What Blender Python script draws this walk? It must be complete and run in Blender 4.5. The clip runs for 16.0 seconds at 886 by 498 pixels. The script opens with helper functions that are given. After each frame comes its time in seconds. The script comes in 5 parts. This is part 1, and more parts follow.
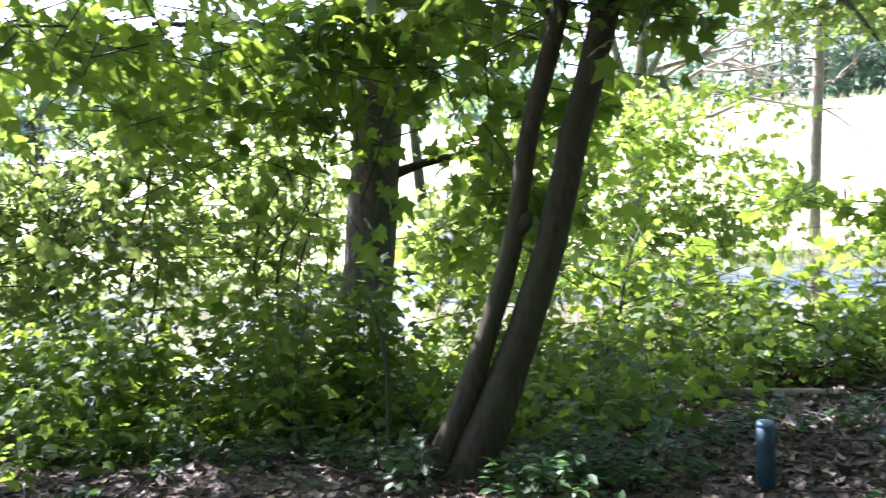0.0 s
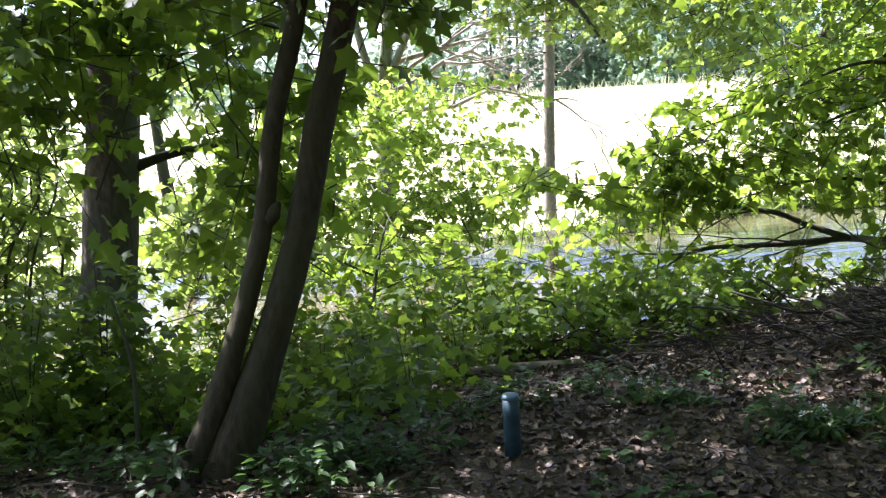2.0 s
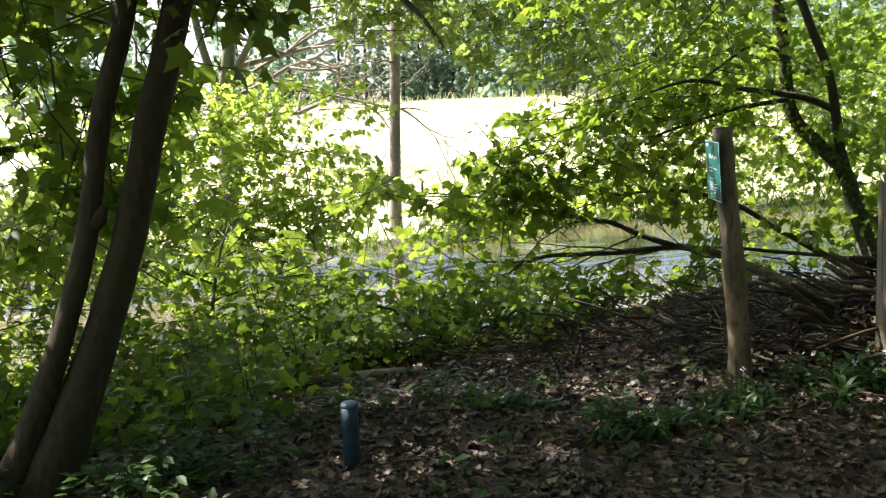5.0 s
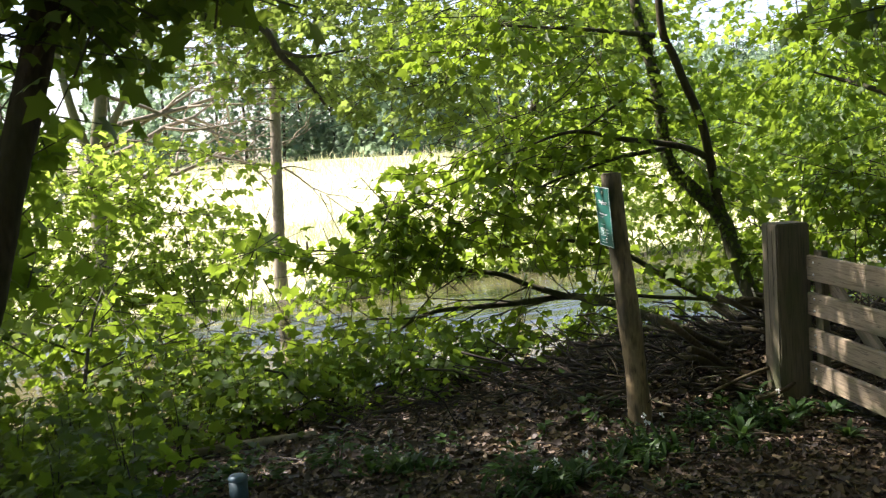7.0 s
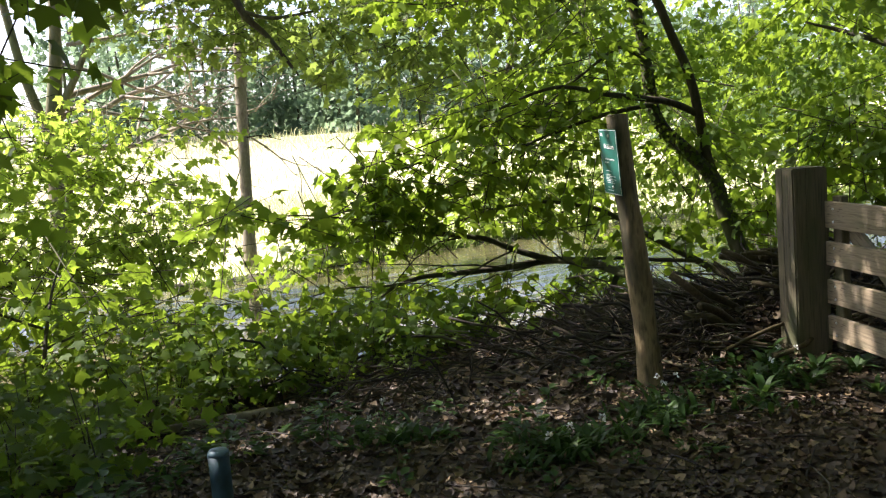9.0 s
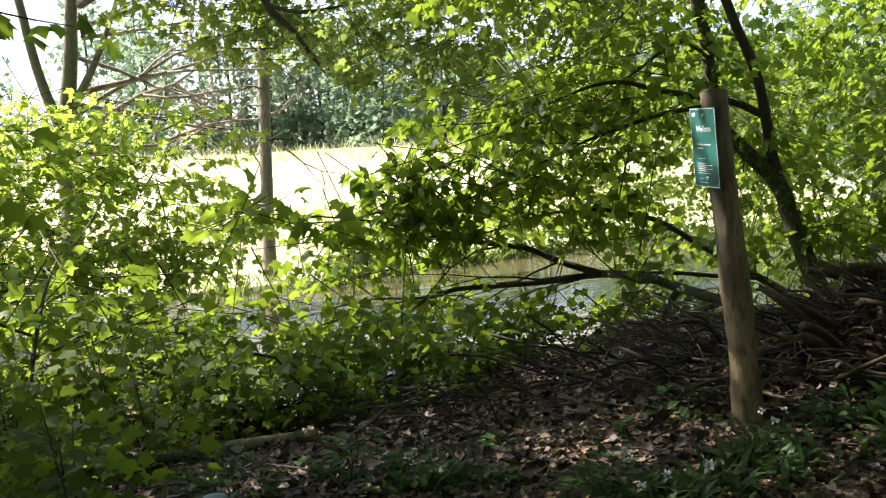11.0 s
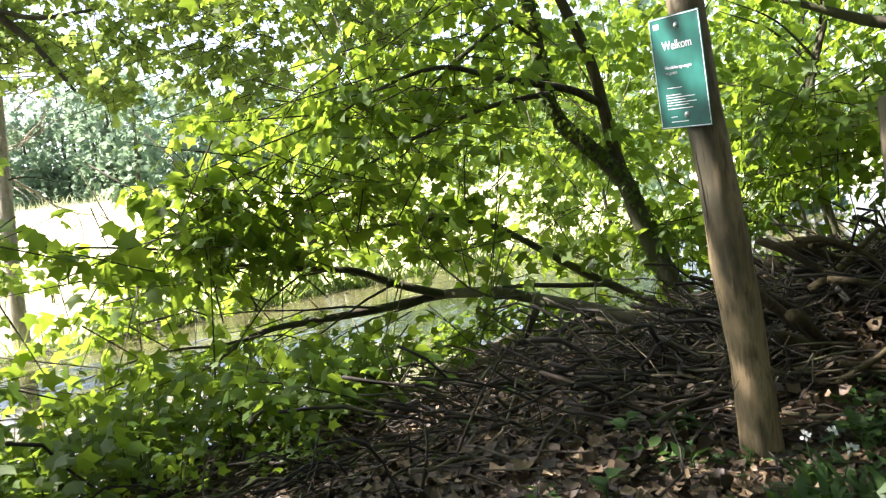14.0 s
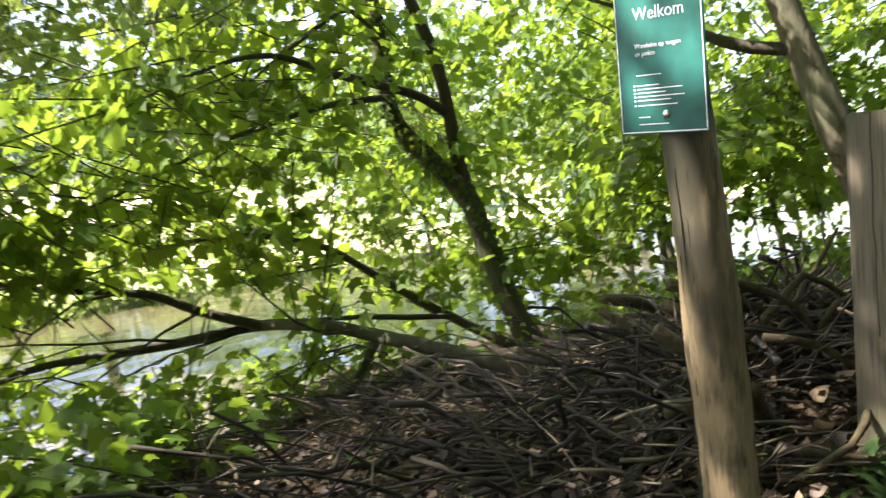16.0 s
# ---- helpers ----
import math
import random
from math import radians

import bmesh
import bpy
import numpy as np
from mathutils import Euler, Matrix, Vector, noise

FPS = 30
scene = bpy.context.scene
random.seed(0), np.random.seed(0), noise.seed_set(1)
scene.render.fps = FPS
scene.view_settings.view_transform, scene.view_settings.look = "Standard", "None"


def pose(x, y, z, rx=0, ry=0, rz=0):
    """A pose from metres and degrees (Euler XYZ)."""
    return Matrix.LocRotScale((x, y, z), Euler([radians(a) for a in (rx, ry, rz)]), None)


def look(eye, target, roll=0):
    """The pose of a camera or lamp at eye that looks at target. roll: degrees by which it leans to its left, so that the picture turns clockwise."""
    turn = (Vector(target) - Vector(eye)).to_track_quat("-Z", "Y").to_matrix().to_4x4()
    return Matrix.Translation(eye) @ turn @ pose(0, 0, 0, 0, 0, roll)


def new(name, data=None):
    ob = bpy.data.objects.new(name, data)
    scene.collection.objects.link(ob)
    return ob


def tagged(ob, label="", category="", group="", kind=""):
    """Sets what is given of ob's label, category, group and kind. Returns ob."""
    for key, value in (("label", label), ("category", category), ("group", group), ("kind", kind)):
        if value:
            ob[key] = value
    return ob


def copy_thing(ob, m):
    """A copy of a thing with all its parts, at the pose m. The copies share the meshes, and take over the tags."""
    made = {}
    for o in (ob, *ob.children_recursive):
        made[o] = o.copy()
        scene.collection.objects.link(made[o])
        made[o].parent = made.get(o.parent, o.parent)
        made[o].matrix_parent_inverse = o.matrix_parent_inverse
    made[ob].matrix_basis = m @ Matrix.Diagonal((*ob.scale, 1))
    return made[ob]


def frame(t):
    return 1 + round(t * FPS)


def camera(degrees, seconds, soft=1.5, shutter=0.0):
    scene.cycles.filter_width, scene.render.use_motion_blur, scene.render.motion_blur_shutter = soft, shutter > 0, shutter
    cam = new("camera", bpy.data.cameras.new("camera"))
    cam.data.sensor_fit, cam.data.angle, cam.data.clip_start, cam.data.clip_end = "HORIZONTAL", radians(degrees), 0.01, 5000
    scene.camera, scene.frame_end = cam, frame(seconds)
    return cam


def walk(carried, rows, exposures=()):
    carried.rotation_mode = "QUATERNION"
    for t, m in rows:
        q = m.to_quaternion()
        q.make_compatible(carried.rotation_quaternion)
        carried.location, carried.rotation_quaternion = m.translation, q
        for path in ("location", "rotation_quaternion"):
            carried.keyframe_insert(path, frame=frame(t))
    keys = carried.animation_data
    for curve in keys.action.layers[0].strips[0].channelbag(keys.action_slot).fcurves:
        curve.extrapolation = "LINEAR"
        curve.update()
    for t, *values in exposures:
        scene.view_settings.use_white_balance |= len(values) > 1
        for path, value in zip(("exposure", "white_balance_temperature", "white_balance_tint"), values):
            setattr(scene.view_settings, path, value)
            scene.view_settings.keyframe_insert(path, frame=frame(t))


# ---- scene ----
cam = camera(51.1, 16.0, soft=1.18, shutter=0.36)
PATH = [
    (0, (0.988, 0.641, 1.873), (0.913, 2.626, 1.642), -3.6),
    (0.5, (1.003, 0.628, 1.875), (1.106, 2.611, 1.635), -3.8),
    (1, (1.004, 0.619, 1.872), (1.244, 2.588, 1.622), -4.0),
    (1.5, (1.008, 0.627, 1.871), (1.38, 2.575, 1.605), -4.1),
    (2, (1.017, 0.629, 1.866), (1.46, 2.559, 1.581), -4.0),
    (2.5, (1.035, 0.632, 1.863), (1.519, 2.548, 1.555), -4.2),
    (3, (1.057, 0.624, 1.875), (1.577, 2.525, 1.538), -4.5),
    (3.5, (1.059, 0.606, 1.882), (1.645, 2.489, 1.547), -3.9),
    (4, (1.068, 0.653, 1.865), (1.741, 2.508, 1.54), -3.6),
    (4.2, (1.069, 0.647, 1.868), (1.754, 2.5, 1.557), -3.7),
    (6.5, (1.092, 0.65, 1.784), (2.027, 2.403, 1.556), -1.5),
    (7, (1.127, 0.853, 1.792), (2.114, 2.584, 1.62), -3.8),
    (7.5, (1.176, 0.871, 1.797), (2.202, 2.579, 1.629), -5.4),
    (8, (1.188, 1.002, 1.752), (2.212, 2.714, 1.608), -4.4),
    (8.5, (1.199, 1.175, 1.68), (2.206, 2.889, 1.458), -2.9),
    (9, (1.22, 1.36, 1.603), (2.264, 3.051, 1.379), -4.6),
    (9.2, (1.271, 1.389, 1.63), (2.305, 3.088, 1.418), -4.9),
    (11.3, (1.599, 2.429, 1.358), (2.616, 4.142, 1.18), -3.2),
    (11.5, (1.623, 2.538, 1.33), (2.686, 4.222, 1.146), -2.8),
    (12, (1.674, 2.82, 1.325), (2.838, 4.437, 1.149), -5.8),
    (12.5, (1.799, 3.078, 1.275), (3.028, 4.65, 1.152), -5.8),
    (13, (1.878, 3.421, 1.246), (3.245, 4.877, 1.139), -4.4),
    (13.5, (1.909, 3.619, 1.207), (3.314, 5.035, 1.065), -7.9),
    (14, (2.096, 3.842, 1.127), (3.506, 5.254, 0.996), -7.1),
    (14.5, (2.233, 4.127, 1.161), (3.758, 5.413, 1.013), -4.9),
    (15, (2.428, 4.296, 1.143), (4.022, 5.493, 0.976), -7.1),
    (15.5, (2.627, 4.509, 1.165), (4.207, 5.727, 1.021), -7.6),
    (16, (2.819, 4.733, 1.15), (4.495, 5.816, 1.007), -4.2),
]
walk(cam, [(t, look(eye, target, roll)) for t, eye, target, roll in PATH],
     [(0.0, 2.9, 5400, 34), (1.5, 2.45, 5550, 32), (3.5, 2.36, 5850, 30), (6.5, 1.76, 6450, 24), (9.0, 1.76, 6450, 24), (11.5, 1.74, 6450, 25), (12.5, 1.86, 6450, 26), (14.5, 2.64, 6300, 26), (16.0, 2.56, 6400, 26)])

# ---- light ----
SUN_AZ, SUN_EL = 318.0, 52.0          # compass degrees from +y towards +x, and height
to_sun = Vector((math.sin(radians(SUN_AZ)) * math.cos(radians(SUN_EL)), math.cos(radians(SUN_AZ)) * math.cos(radians(SUN_EL)), math.sin(radians(SUN_EL))))
world = bpy.data.worlds.new("sky")
scene.world = world
world.use_nodes = True
wn = world.node_tree.nodes
sky = wn.new("ShaderNodeTexSky")
sky.sky_type, sky.sun_disc = "NISHITA", False
sky.sun_elevation, sky.sun_rotation = radians(SUN_EL), radians(SUN_AZ)
sky.dust_density = 2.5
world.node_tree.links.new(sky.outputs[0], wn["Background"].inputs[0])
wn["Background"].inputs[1].default_value = 0.112
sun = new("sun", bpy.data.lights.new("sun", "SUN"))
sun.data.energy, sun.data.angle, sun.data.color = 5.0, radians(0.55), (1.0, 0.95, 0.86)
sun.matrix_world = look(to_sun * 60, (0, 0, 0))


# ---- materials ----
def material(name):
    m = bpy.data.materials.new(name)
    m.use_nodes = True
    return m, m.node_tree.nodes, m.node_tree.links, m.node_tree.nodes["Principled BSDF"]


def ramp(nodes, stops):
    r = nodes.new("ShaderNodeValToRGB")
    while len(r.color_ramp.elements) < len(stops):
        r.color_ramp.elements.new(0.5)
    for e, (p, c) in zip(r.color_ramp.elements, stops):
        e.position, e.color = p, (*c, 1)
    return r


def noise_node(nodes, links, scale, detail=6.0, stretch=None):
    tc = nodes.new("ShaderNodeTexCoord")
    src = tc.outputs["Object"]
    if stretch:
        mp = nodes.new("ShaderNodeMapping")
        mp.inputs["Scale"].default_value = stretch
        links.new(src, mp.inputs[0])
        src = mp.outputs[0]
    n = nodes.new("ShaderNodeTexNoise")
    n.inputs["Scale"].default_value, n.inputs["Detail"].default_value = scale, detail
    links.new(src, n.inputs["Vector"])
    return n


def bump(nodes, links, height, bsdf, strength, dist):
    b = nodes.new("ShaderNodeBump")
    b.inputs["Strength"].default_value, b.inputs["Distance"].default_value = strength, dist
    links.new(height, b.inputs["Height"])
    links.new(b.outputs[0], bsdf.inputs["Normal"])
    return b


def mixed(nodes, links, a, b, fac, mode="MIX"):
    m = nodes.new("ShaderNodeMix")
    m.data_type, m.blend_type = "RGBA", mode
    for sock, v in ((m.inputs[0], fac), (m.inputs[6], a), (m.inputs[7], b)):
        if isinstance(v, (int, float)):
            sock.default_value = v
        elif isinstance(v, tuple):
            sock.default_value = (*v, 1)
        else:
            links.new(v, sock)
    return m.outputs[2]


def leaf_material(name, dark, mid, light, through_colour, part_through=0.45, rough=0.5):
    """Thin leaf: glossy skin, light passing through, a colour of its own for each leaf."""
    m, n, l, p = material(name)
    geo = n.new("ShaderNodeNewGeometry")
    r = ramp(n, [(0.0, dark), (0.5, mid), (1.0, light)])
    l.new(geo.outputs["Random Per Island"], r.inputs[0])
    nz = noise_node(n, l, 26.0, 4.0)
    col = mixed(n, l, r.outputs[0], nz.outputs["Color"], 0.1, "OVERLAY")
    l.new(col, p.inputs["Base Color"])
    p.inputs["Roughness"].default_value = rough
    p.inputs["Specular IOR Level"].default_value = 0.22
    t = n.new("ShaderNodeBsdfTranslucent")
    tcol = mixed(n, l, through_colour, r.outputs[0], 0.3)
    l.new(tcol, t.inputs[0])
    mx = n.new("ShaderNodeMixShader")
    mx.inputs[0].default_value = part_through
    l.new(p.outputs[0], mx.inputs[1])
    l.new(t.outputs[0], mx.inputs[2])
    l.new(mx.outputs[0], n["Material Output"].inputs[0])
    return m


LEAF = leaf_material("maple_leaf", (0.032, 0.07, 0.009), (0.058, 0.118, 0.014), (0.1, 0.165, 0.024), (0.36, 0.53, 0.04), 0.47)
# LEAF with sunlight put into its colours, for the far bank
LEAF_SUN = leaf_material("sunlit_maple_leaf", (0.085, 0.145, 0.02), (0.13, 0.215, 0.032), (0.195, 0.285, 0.05), (0.5, 0.68, 0.085), 0.58)
# LEAF with shade put into its colours; the ivy shares it
LEAF_DARK = leaf_material("shaded_leaf", (0.03, 0.06, 0.01), (0.052, 0.098, 0.015), (0.084, 0.135, 0.021), (0.27, 0.39, 0.035), 0.42)
LEAF_HERB = leaf_material("herb_leaf", (0.02, 0.05, 0.013), (0.035, 0.08, 0.02), (0.062, 0.115, 0.034), (0.16, 0.31, 0.05), 0.3, 0.45)
# paler, greyer green: the haze of distance put into the colour
LEAF_FAR = leaf_material("hazy_distant_leaf", (0.06, 0.105, 0.07), (0.09, 0.145, 0.09), (0.13, 0.185, 0.1), (0.3, 0.44, 0.25), 0.5, 0.5)
LEAF_WILLOW = leaf_material("bank_leaf", (0.054, 0.1, 0.021), (0.1, 0.165, 0.035), (0.166, 0.235, 0.054), (0.34, 0.46, 0.08), 0.5)
GRASS = leaf_material("meadow_grass", (0.25, 0.29, 0.11), (0.43, 0.44, 0.24), (0.62, 0.58, 0.38), (0.5, 0.53, 0.26), 0.35, 0.6)


def litter_material():
    m, n, l, p = material("dead_leaf")
    geo = n.new("ShaderNodeNewGeometry")
    r = ramp(n, [(0.0, (0.024, 0.017, 0.009)), (0.4, (0.05, 0.033, 0.014)), (0.8, (0.115, 0.076, 0.035)), (1.0, (0.3, 0.22, 0.12))])
    l.new(geo.outputs["Random Per Island"], r.inputs[0])
    l.new(r.outputs[0], p.inputs["Base Color"])
    p.inputs["Roughness"].default_value = 0.62
    return m


DEAD = litter_material()


def bark_material(name, dark, light, algae, algae_amount, scale=1.0):
    m, n, l, p = material(name)
    big = noise_node(n, l, 3.0 * scale, 5.0, (1, 1, 0.45))
    fine = noise_node(n, l, 30.0 * scale, 8.0, (1, 1, 0.35))
    r = ramp(n, [(0.3, dark), (0.72, light)])
    l.new(fine.outputs[0], r.inputs[0])
    edge = ramp(n, [(0.48 - 0.2 * algae_amount, (0, 0, 0)), (0.72, (1, 1, 1))])
    l.new(big.outputs[0], edge.inputs[0])
    l.new(mixed(n, l, r.outputs[0], algae, edge.outputs[0]), p.inputs["Base Color"])
    p.inputs["Roughness"].default_value = 0.82
    p.inputs["Specular IOR Level"].default_value = 0.25
    bump(n, l, fine.outputs[0], p, 0.7, 0.012)
    return m


BARK = bark_material("maple_bark", (0.026, 0.021, 0.01), (0.071, 0.057, 0.03), (0.048, 0.05, 0.018), 0.4)
BARK_GREY = bark_material("grey_bark", (0.075, 0.064, 0.045), (0.2, 0.17, 0.12), (0.11, 0.12, 0.06), 0.4)
BARK_PALE = bark_material("pale_bark", (0.2, 0.165, 0.125), (0.4, 0.35, 0.28), (0.2, 0.2, 0.12), 0.2)
BARK_GREEN = bark_material("algae_green_bark", (0.1, 0.09, 0.055), (0.25, 0.22, 0.14), (0.17, 0.19, 0.09), 0.5)
BARK_DARK = bark_material("dark_bark", (0.03, 0.026, 0.017), (0.075, 0.063, 0.042), (0.07, 0.085, 0.035), 0.5)


def stick_material():
    m, n, l, p = material("dry_stick")
    info = n.new("ShaderNodeObjectInfo")
    geo = n.new("ShaderNodeNewGeometry")
    add = n.new("ShaderNodeMath")
    add.operation = "ADD"
    l.new(info.outputs["Random"], add.inputs[0])
    l.new(geo.outputs["Random Per Island"], add.inputs[1])
    wrap = n.new("ShaderNodeMath")
    wrap.operation = "FRACT"
    l.new(add.outputs[0], wrap.inputs[0])
    r = ramp(n, [(0.0, (0.012, 0.009, 0.005)), (0.65, (0.027, 0.02, 0.01)), (0.94, (0.055, 0.042, 0.022)), (1.0, (0.22, 0.175, 0.1))])
    l.new(wrap.outputs[0], r.inputs[0])
    fine = noise_node(n, l, 40.0, 6.0)
    patch = noise_node(n, l, 5.0, 3.0)
    pr = ramp(n, [(0.52, (0, 0, 0)), (0.66, (1, 1, 1))])
    l.new(patch.outputs[0], pr.inputs[0])
    col = mixed(n, l, r.outputs[0], (0.055, 0.058, 0.022), pr.outputs[0])
    l.new(mixed(n, l, col, fine.outputs["Color"], 0.3, "OVERLAY"), p.inputs["Base Color"])
    p.inputs["Roughness"].default_value = 0.8
    bump(n, l, fine.outputs[0], p, 0.5, 0.006)
    return m


STICK = stick_material()
LOGBARK = bark_material("mossy_log_bark", (0.022, 0.016, 0.008), (0.07, 0.052, 0.027), (0.06, 0.055, 0.018), 0.6, 2.0)


def wood_material(name, dark, light, stain, axis=(6, 6, 0.5), moss=(0.1, 0.12, 0.05), moss_at=0.62):
    m, n, l, p = material(name)
    grain = noise_node(n, l, 9.0, 9.0, axis)
    big = noise_node(n, l, 5.0, 5.0, (1, 1, 0.3) if axis[2] < 1 else (0.3, 1, 1))
    crack = noise_node(n, l, 22.0, 3.0, (axis[0], axis[1], axis[2] * 0.4))
    r = ramp(n, [(0.28, dark), (0.5, light), (0.75, stain)])
    l.new(grain.outputs[0], r.inputs[0])
    mr = ramp(n, [(moss_at, (0, 0, 0)), (moss_at + 0.16, (1, 1, 1))])
    l.new(big.outputs[0], mr.inputs[0])
    col = mixed(n, l, r.outputs[0], moss, mr.outputs[0])
    cr = ramp(n, [(0.3, (0.35, 0.35, 0.35)), (0.38, (1, 1, 1))])
    l.new(crack.outputs[0], cr.inputs[0])
    l.new(mixed(n, l, col, cr.outputs[0], 0.8, "MULTIPLY"), p.inputs["Base Color"])
    p.inputs["Roughness"].default_value = 0.75
    bump(n, l, grain.outputs[0], p, 0.5, 0.006)
    return m


POSTWOOD = wood_material("peeled_post_wood", (0.05, 0.037, 0.016), (0.27, 0.205, 0.1), (0.125, 0.092, 0.042), (4, 4, 0.9), (0.05, 0.046, 0.02), 0.43)
GATEWOOD = wood_material("weathered_gate_wood", (0.046, 0.039, 0.021), (0.128, 0.108, 0.062), (0.082, 0.068, 0.037), (8, 8, 0.4), (0.07, 0.075, 0.032), 0.46)
BOARDWOOD = wood_material("weathered_board_wood", (0.14, 0.11, 0.066), (0.29, 0.235, 0.15), (0.21, 0.165, 0.1), (0.5, 9, 9), (0.09, 0.1, 0.045), 0.5)


def ground_material():
    m, n, l, p = material("woodland_soil")
    big = noise_node(n, l, 0.9, 5.0)
    fine = noise_node(n, l, 18.0, 9.0)
    speck = noise_node(n, l, 55.0, 4.0)
    soil = ramp(n, [(0.3, (0.026, 0.018, 0.01)), (0.55, (0.065, 0.045, 0.026)), (0.8, (0.125, 0.09, 0.055))])
    l.new(fine.outputs[0], soil.inputs[0])
    path = ramp(n, [(0.35, (0.08, 0.06, 0.038)), (0.7, (0.17, 0.13, 0.085))])
    l.new(speck.outputs[0], path.inputs[0])
    br = ramp(n, [(0.45, (0, 0, 0)), (0.62, (1, 1, 1))])
    l.new(big.outputs[0], br.inputs[0])
    l.new(mixed(n, l, soil.outputs[0], path.outputs[0], br.outputs[0]), p.inputs["Base Color"])
    p.inputs["Roughness"].default_value = 0.9
    bump(n, l, fine.outputs[0], p, 0.8, 0.03)
    return m


def meadow_material():
    m, n, l, p = material("meadow_turf")
    big = noise_node(n, l, 0.35, 6.0)
    fine = noise_node(n, l, 9.0, 9.0)
    r = ramp(n, [(0.3, (0.26, 0.3, 0.11)), (0.5, (0.46, 0.46, 0.25)), (0.75, (0.62, 0.58, 0.38))])
    l.new(mixed(n, l, big.outputs[0], fine.outputs[0], 0.5), r.inputs[0])
    l.new(r.outputs[0], p.inputs["Base Color"])
    p.inputs["Roughness"].default_value = 0.9
    bump(n, l, fine.outputs[0], p, 0.8, 0.05)
    return m


def mud_material():
    m, n, l, p = material("bank_mud")
    fine = noise_node(n, l, 12.0, 8.0)
    r = ramp(n, [(0.3, (0.03, 0.025, 0.017)), (0.7, (0.1, 0.08, 0.055))])
    l.new(fine.outputs[0], r.inputs[0])
    l.new(r.outputs[0], p.inputs["Base Color"])
    p.inputs["Roughness"].default_value = 0.6
    bump(n, l, fine.outputs[0], p, 0.8, 0.03)
    return m


def water_material():
    m, n, l, p = material("stream_water")
    w1 = noise_node(n, l, 8.0, 5.0, (1.0, 1.5, 1))
    w2 = noise_node(n, l, 0.8, 2.0)
    silt = ramp(n, [(0.35, (0.065, 0.06, 0.03)), (0.7, (0.13, 0.115, 0.06))])
    l.new(w2.outputs[0], silt.inputs[0])
    l.new(silt.outputs[0], p.inputs["Base Color"])
    p.inputs["Roughness"].default_value = 0.06
    p.inputs["IOR"].default_value = 1.33
    bump(n, l, w1.outputs[0], p, 0.6, 0.06)
    return m


def plain(name, colour, rough=0.5, metal=0.0, vary=0.15, scale=20.0):
    m, n, l, p = material(name)
    nz = noise_node(n, l, scale, 6.0)
    r = ramp(n, [(0.3, tuple(c * (1 - vary) for c in colour)), (0.7, tuple(min(1, c * (1 + vary)) for c in colour))])
    l.new(nz.outputs[0], r.inputs[0])
    l.new(r.outputs[0], p.inputs["Base Color"])
    p.inputs["Roughness"].default_value, p.inputs["Metallic"].default_value = rough, metal
    bump(n, l, nz.outputs[0], p, 0.15, 0.003)
    return m


SOIL, TURF, MUD, WATER = ground_material(), meadow_material(), mud_material(), water_material()
SIGNGREEN = plain("sign_green_enamel", (0.004, 0.115, 0.085), 0.55, 0.0, 0.35, 9.0)
SIGNWHITE = plain("sign_white_paint", (0.75, 0.78, 0.76), 0.5)
PETAL = plain("white_petal", (0.72, 0.74, 0.68), 0.6)
STEEL = plain("screw_steel", (0.6, 0.6, 0.58), 0.35, 1.0)
MARKBLUE = plain("marker_slate_blue_paint", (0.016, 0.05, 0.062), 0.6, 0.0, 0.4, 14.0)
MARKCAP = plain("marker_cap_grey_blue", (0.09, 0.16, 0.19), 0.5, 0.0, 0.3)


# ---- builders ----
def part(name, mesh, mat, parent=None, label="", kind=""):
    ob = new(name, mesh)
    if not mesh.materials:
        mesh.materials.append(mat)
    ob.parent = parent
    tagged(ob, label, kind=kind)
    return ob


def thing(name, label, category, at=(0, 0, 0), group="", kind=""):
    ob = new(name)
    ob.empty_display_size = 0.1
    ob.location = at
    tagged(ob, label, category, group, kind)
    return ob


def mesh_arrays(name, verts, loops, starts, smooth=False):
    me = bpy.data.meshes.new(name)
    verts, loops, starts = np.asarray(verts, np.float32), np.asarray(loops, np.int32), np.asarray(starts, np.int32)
    me.vertices.add(len(verts))
    me.vertices.foreach_set("co", verts.ravel())
    me.loops.add(len(loops))
    me.loops.foreach_set("vertex_index", loops)
    me.polygons.add(len(starts))
    me.polygons.foreach_set("loop_start", starts)
    if smooth:
        me.polygons.foreach_set("use_smooth", np.ones(len(starts), bool))
    me.update(calc_edges=True)
    me.validate()
    return me


def unit(a):
    return a / np.maximum(np.linalg.norm(a, axis=-1, keepdims=True), 1e-6)


# leaf shapes: length 1 along y, a fold along the middle rib
MAPLE = (np.array([(0, 0, 0), (0.38, 0.02, -0.1), (0.3, 0.21, -0.04), (0.57, 0.48, -0.14), (0.24, 0.56, -0.04), (0, 1, -0.12),
                   (-0.38, 0.02, -0.1), (-0.3, 0.21, -0.04), (-0.57, 0.48, -0.14), (-0.24, 0.56, -0.04)], float),
         [(0, 1, 2, 3, 4, 5), (0, 5, 9, 8, 7, 6)])
OVAL = (np.array([(0, 0, 0), (0.24, 0.25, 0.05), (0.27, 0.55, 0.04), (0, 1, -0.18), (-0.27, 0.55, 0.04), (-0.24, 0.25, 0.05)], float),
        [(0, 1, 2, 3), (0, 3, 4, 5)])
DIAMOND = (np.array([(0, 0, 0), (0.38, 0.45, -0.08), (0, 1, 0), (-0.38, 0.45, -0.08)], float), [(0, 1, 2), (0, 2, 3)])
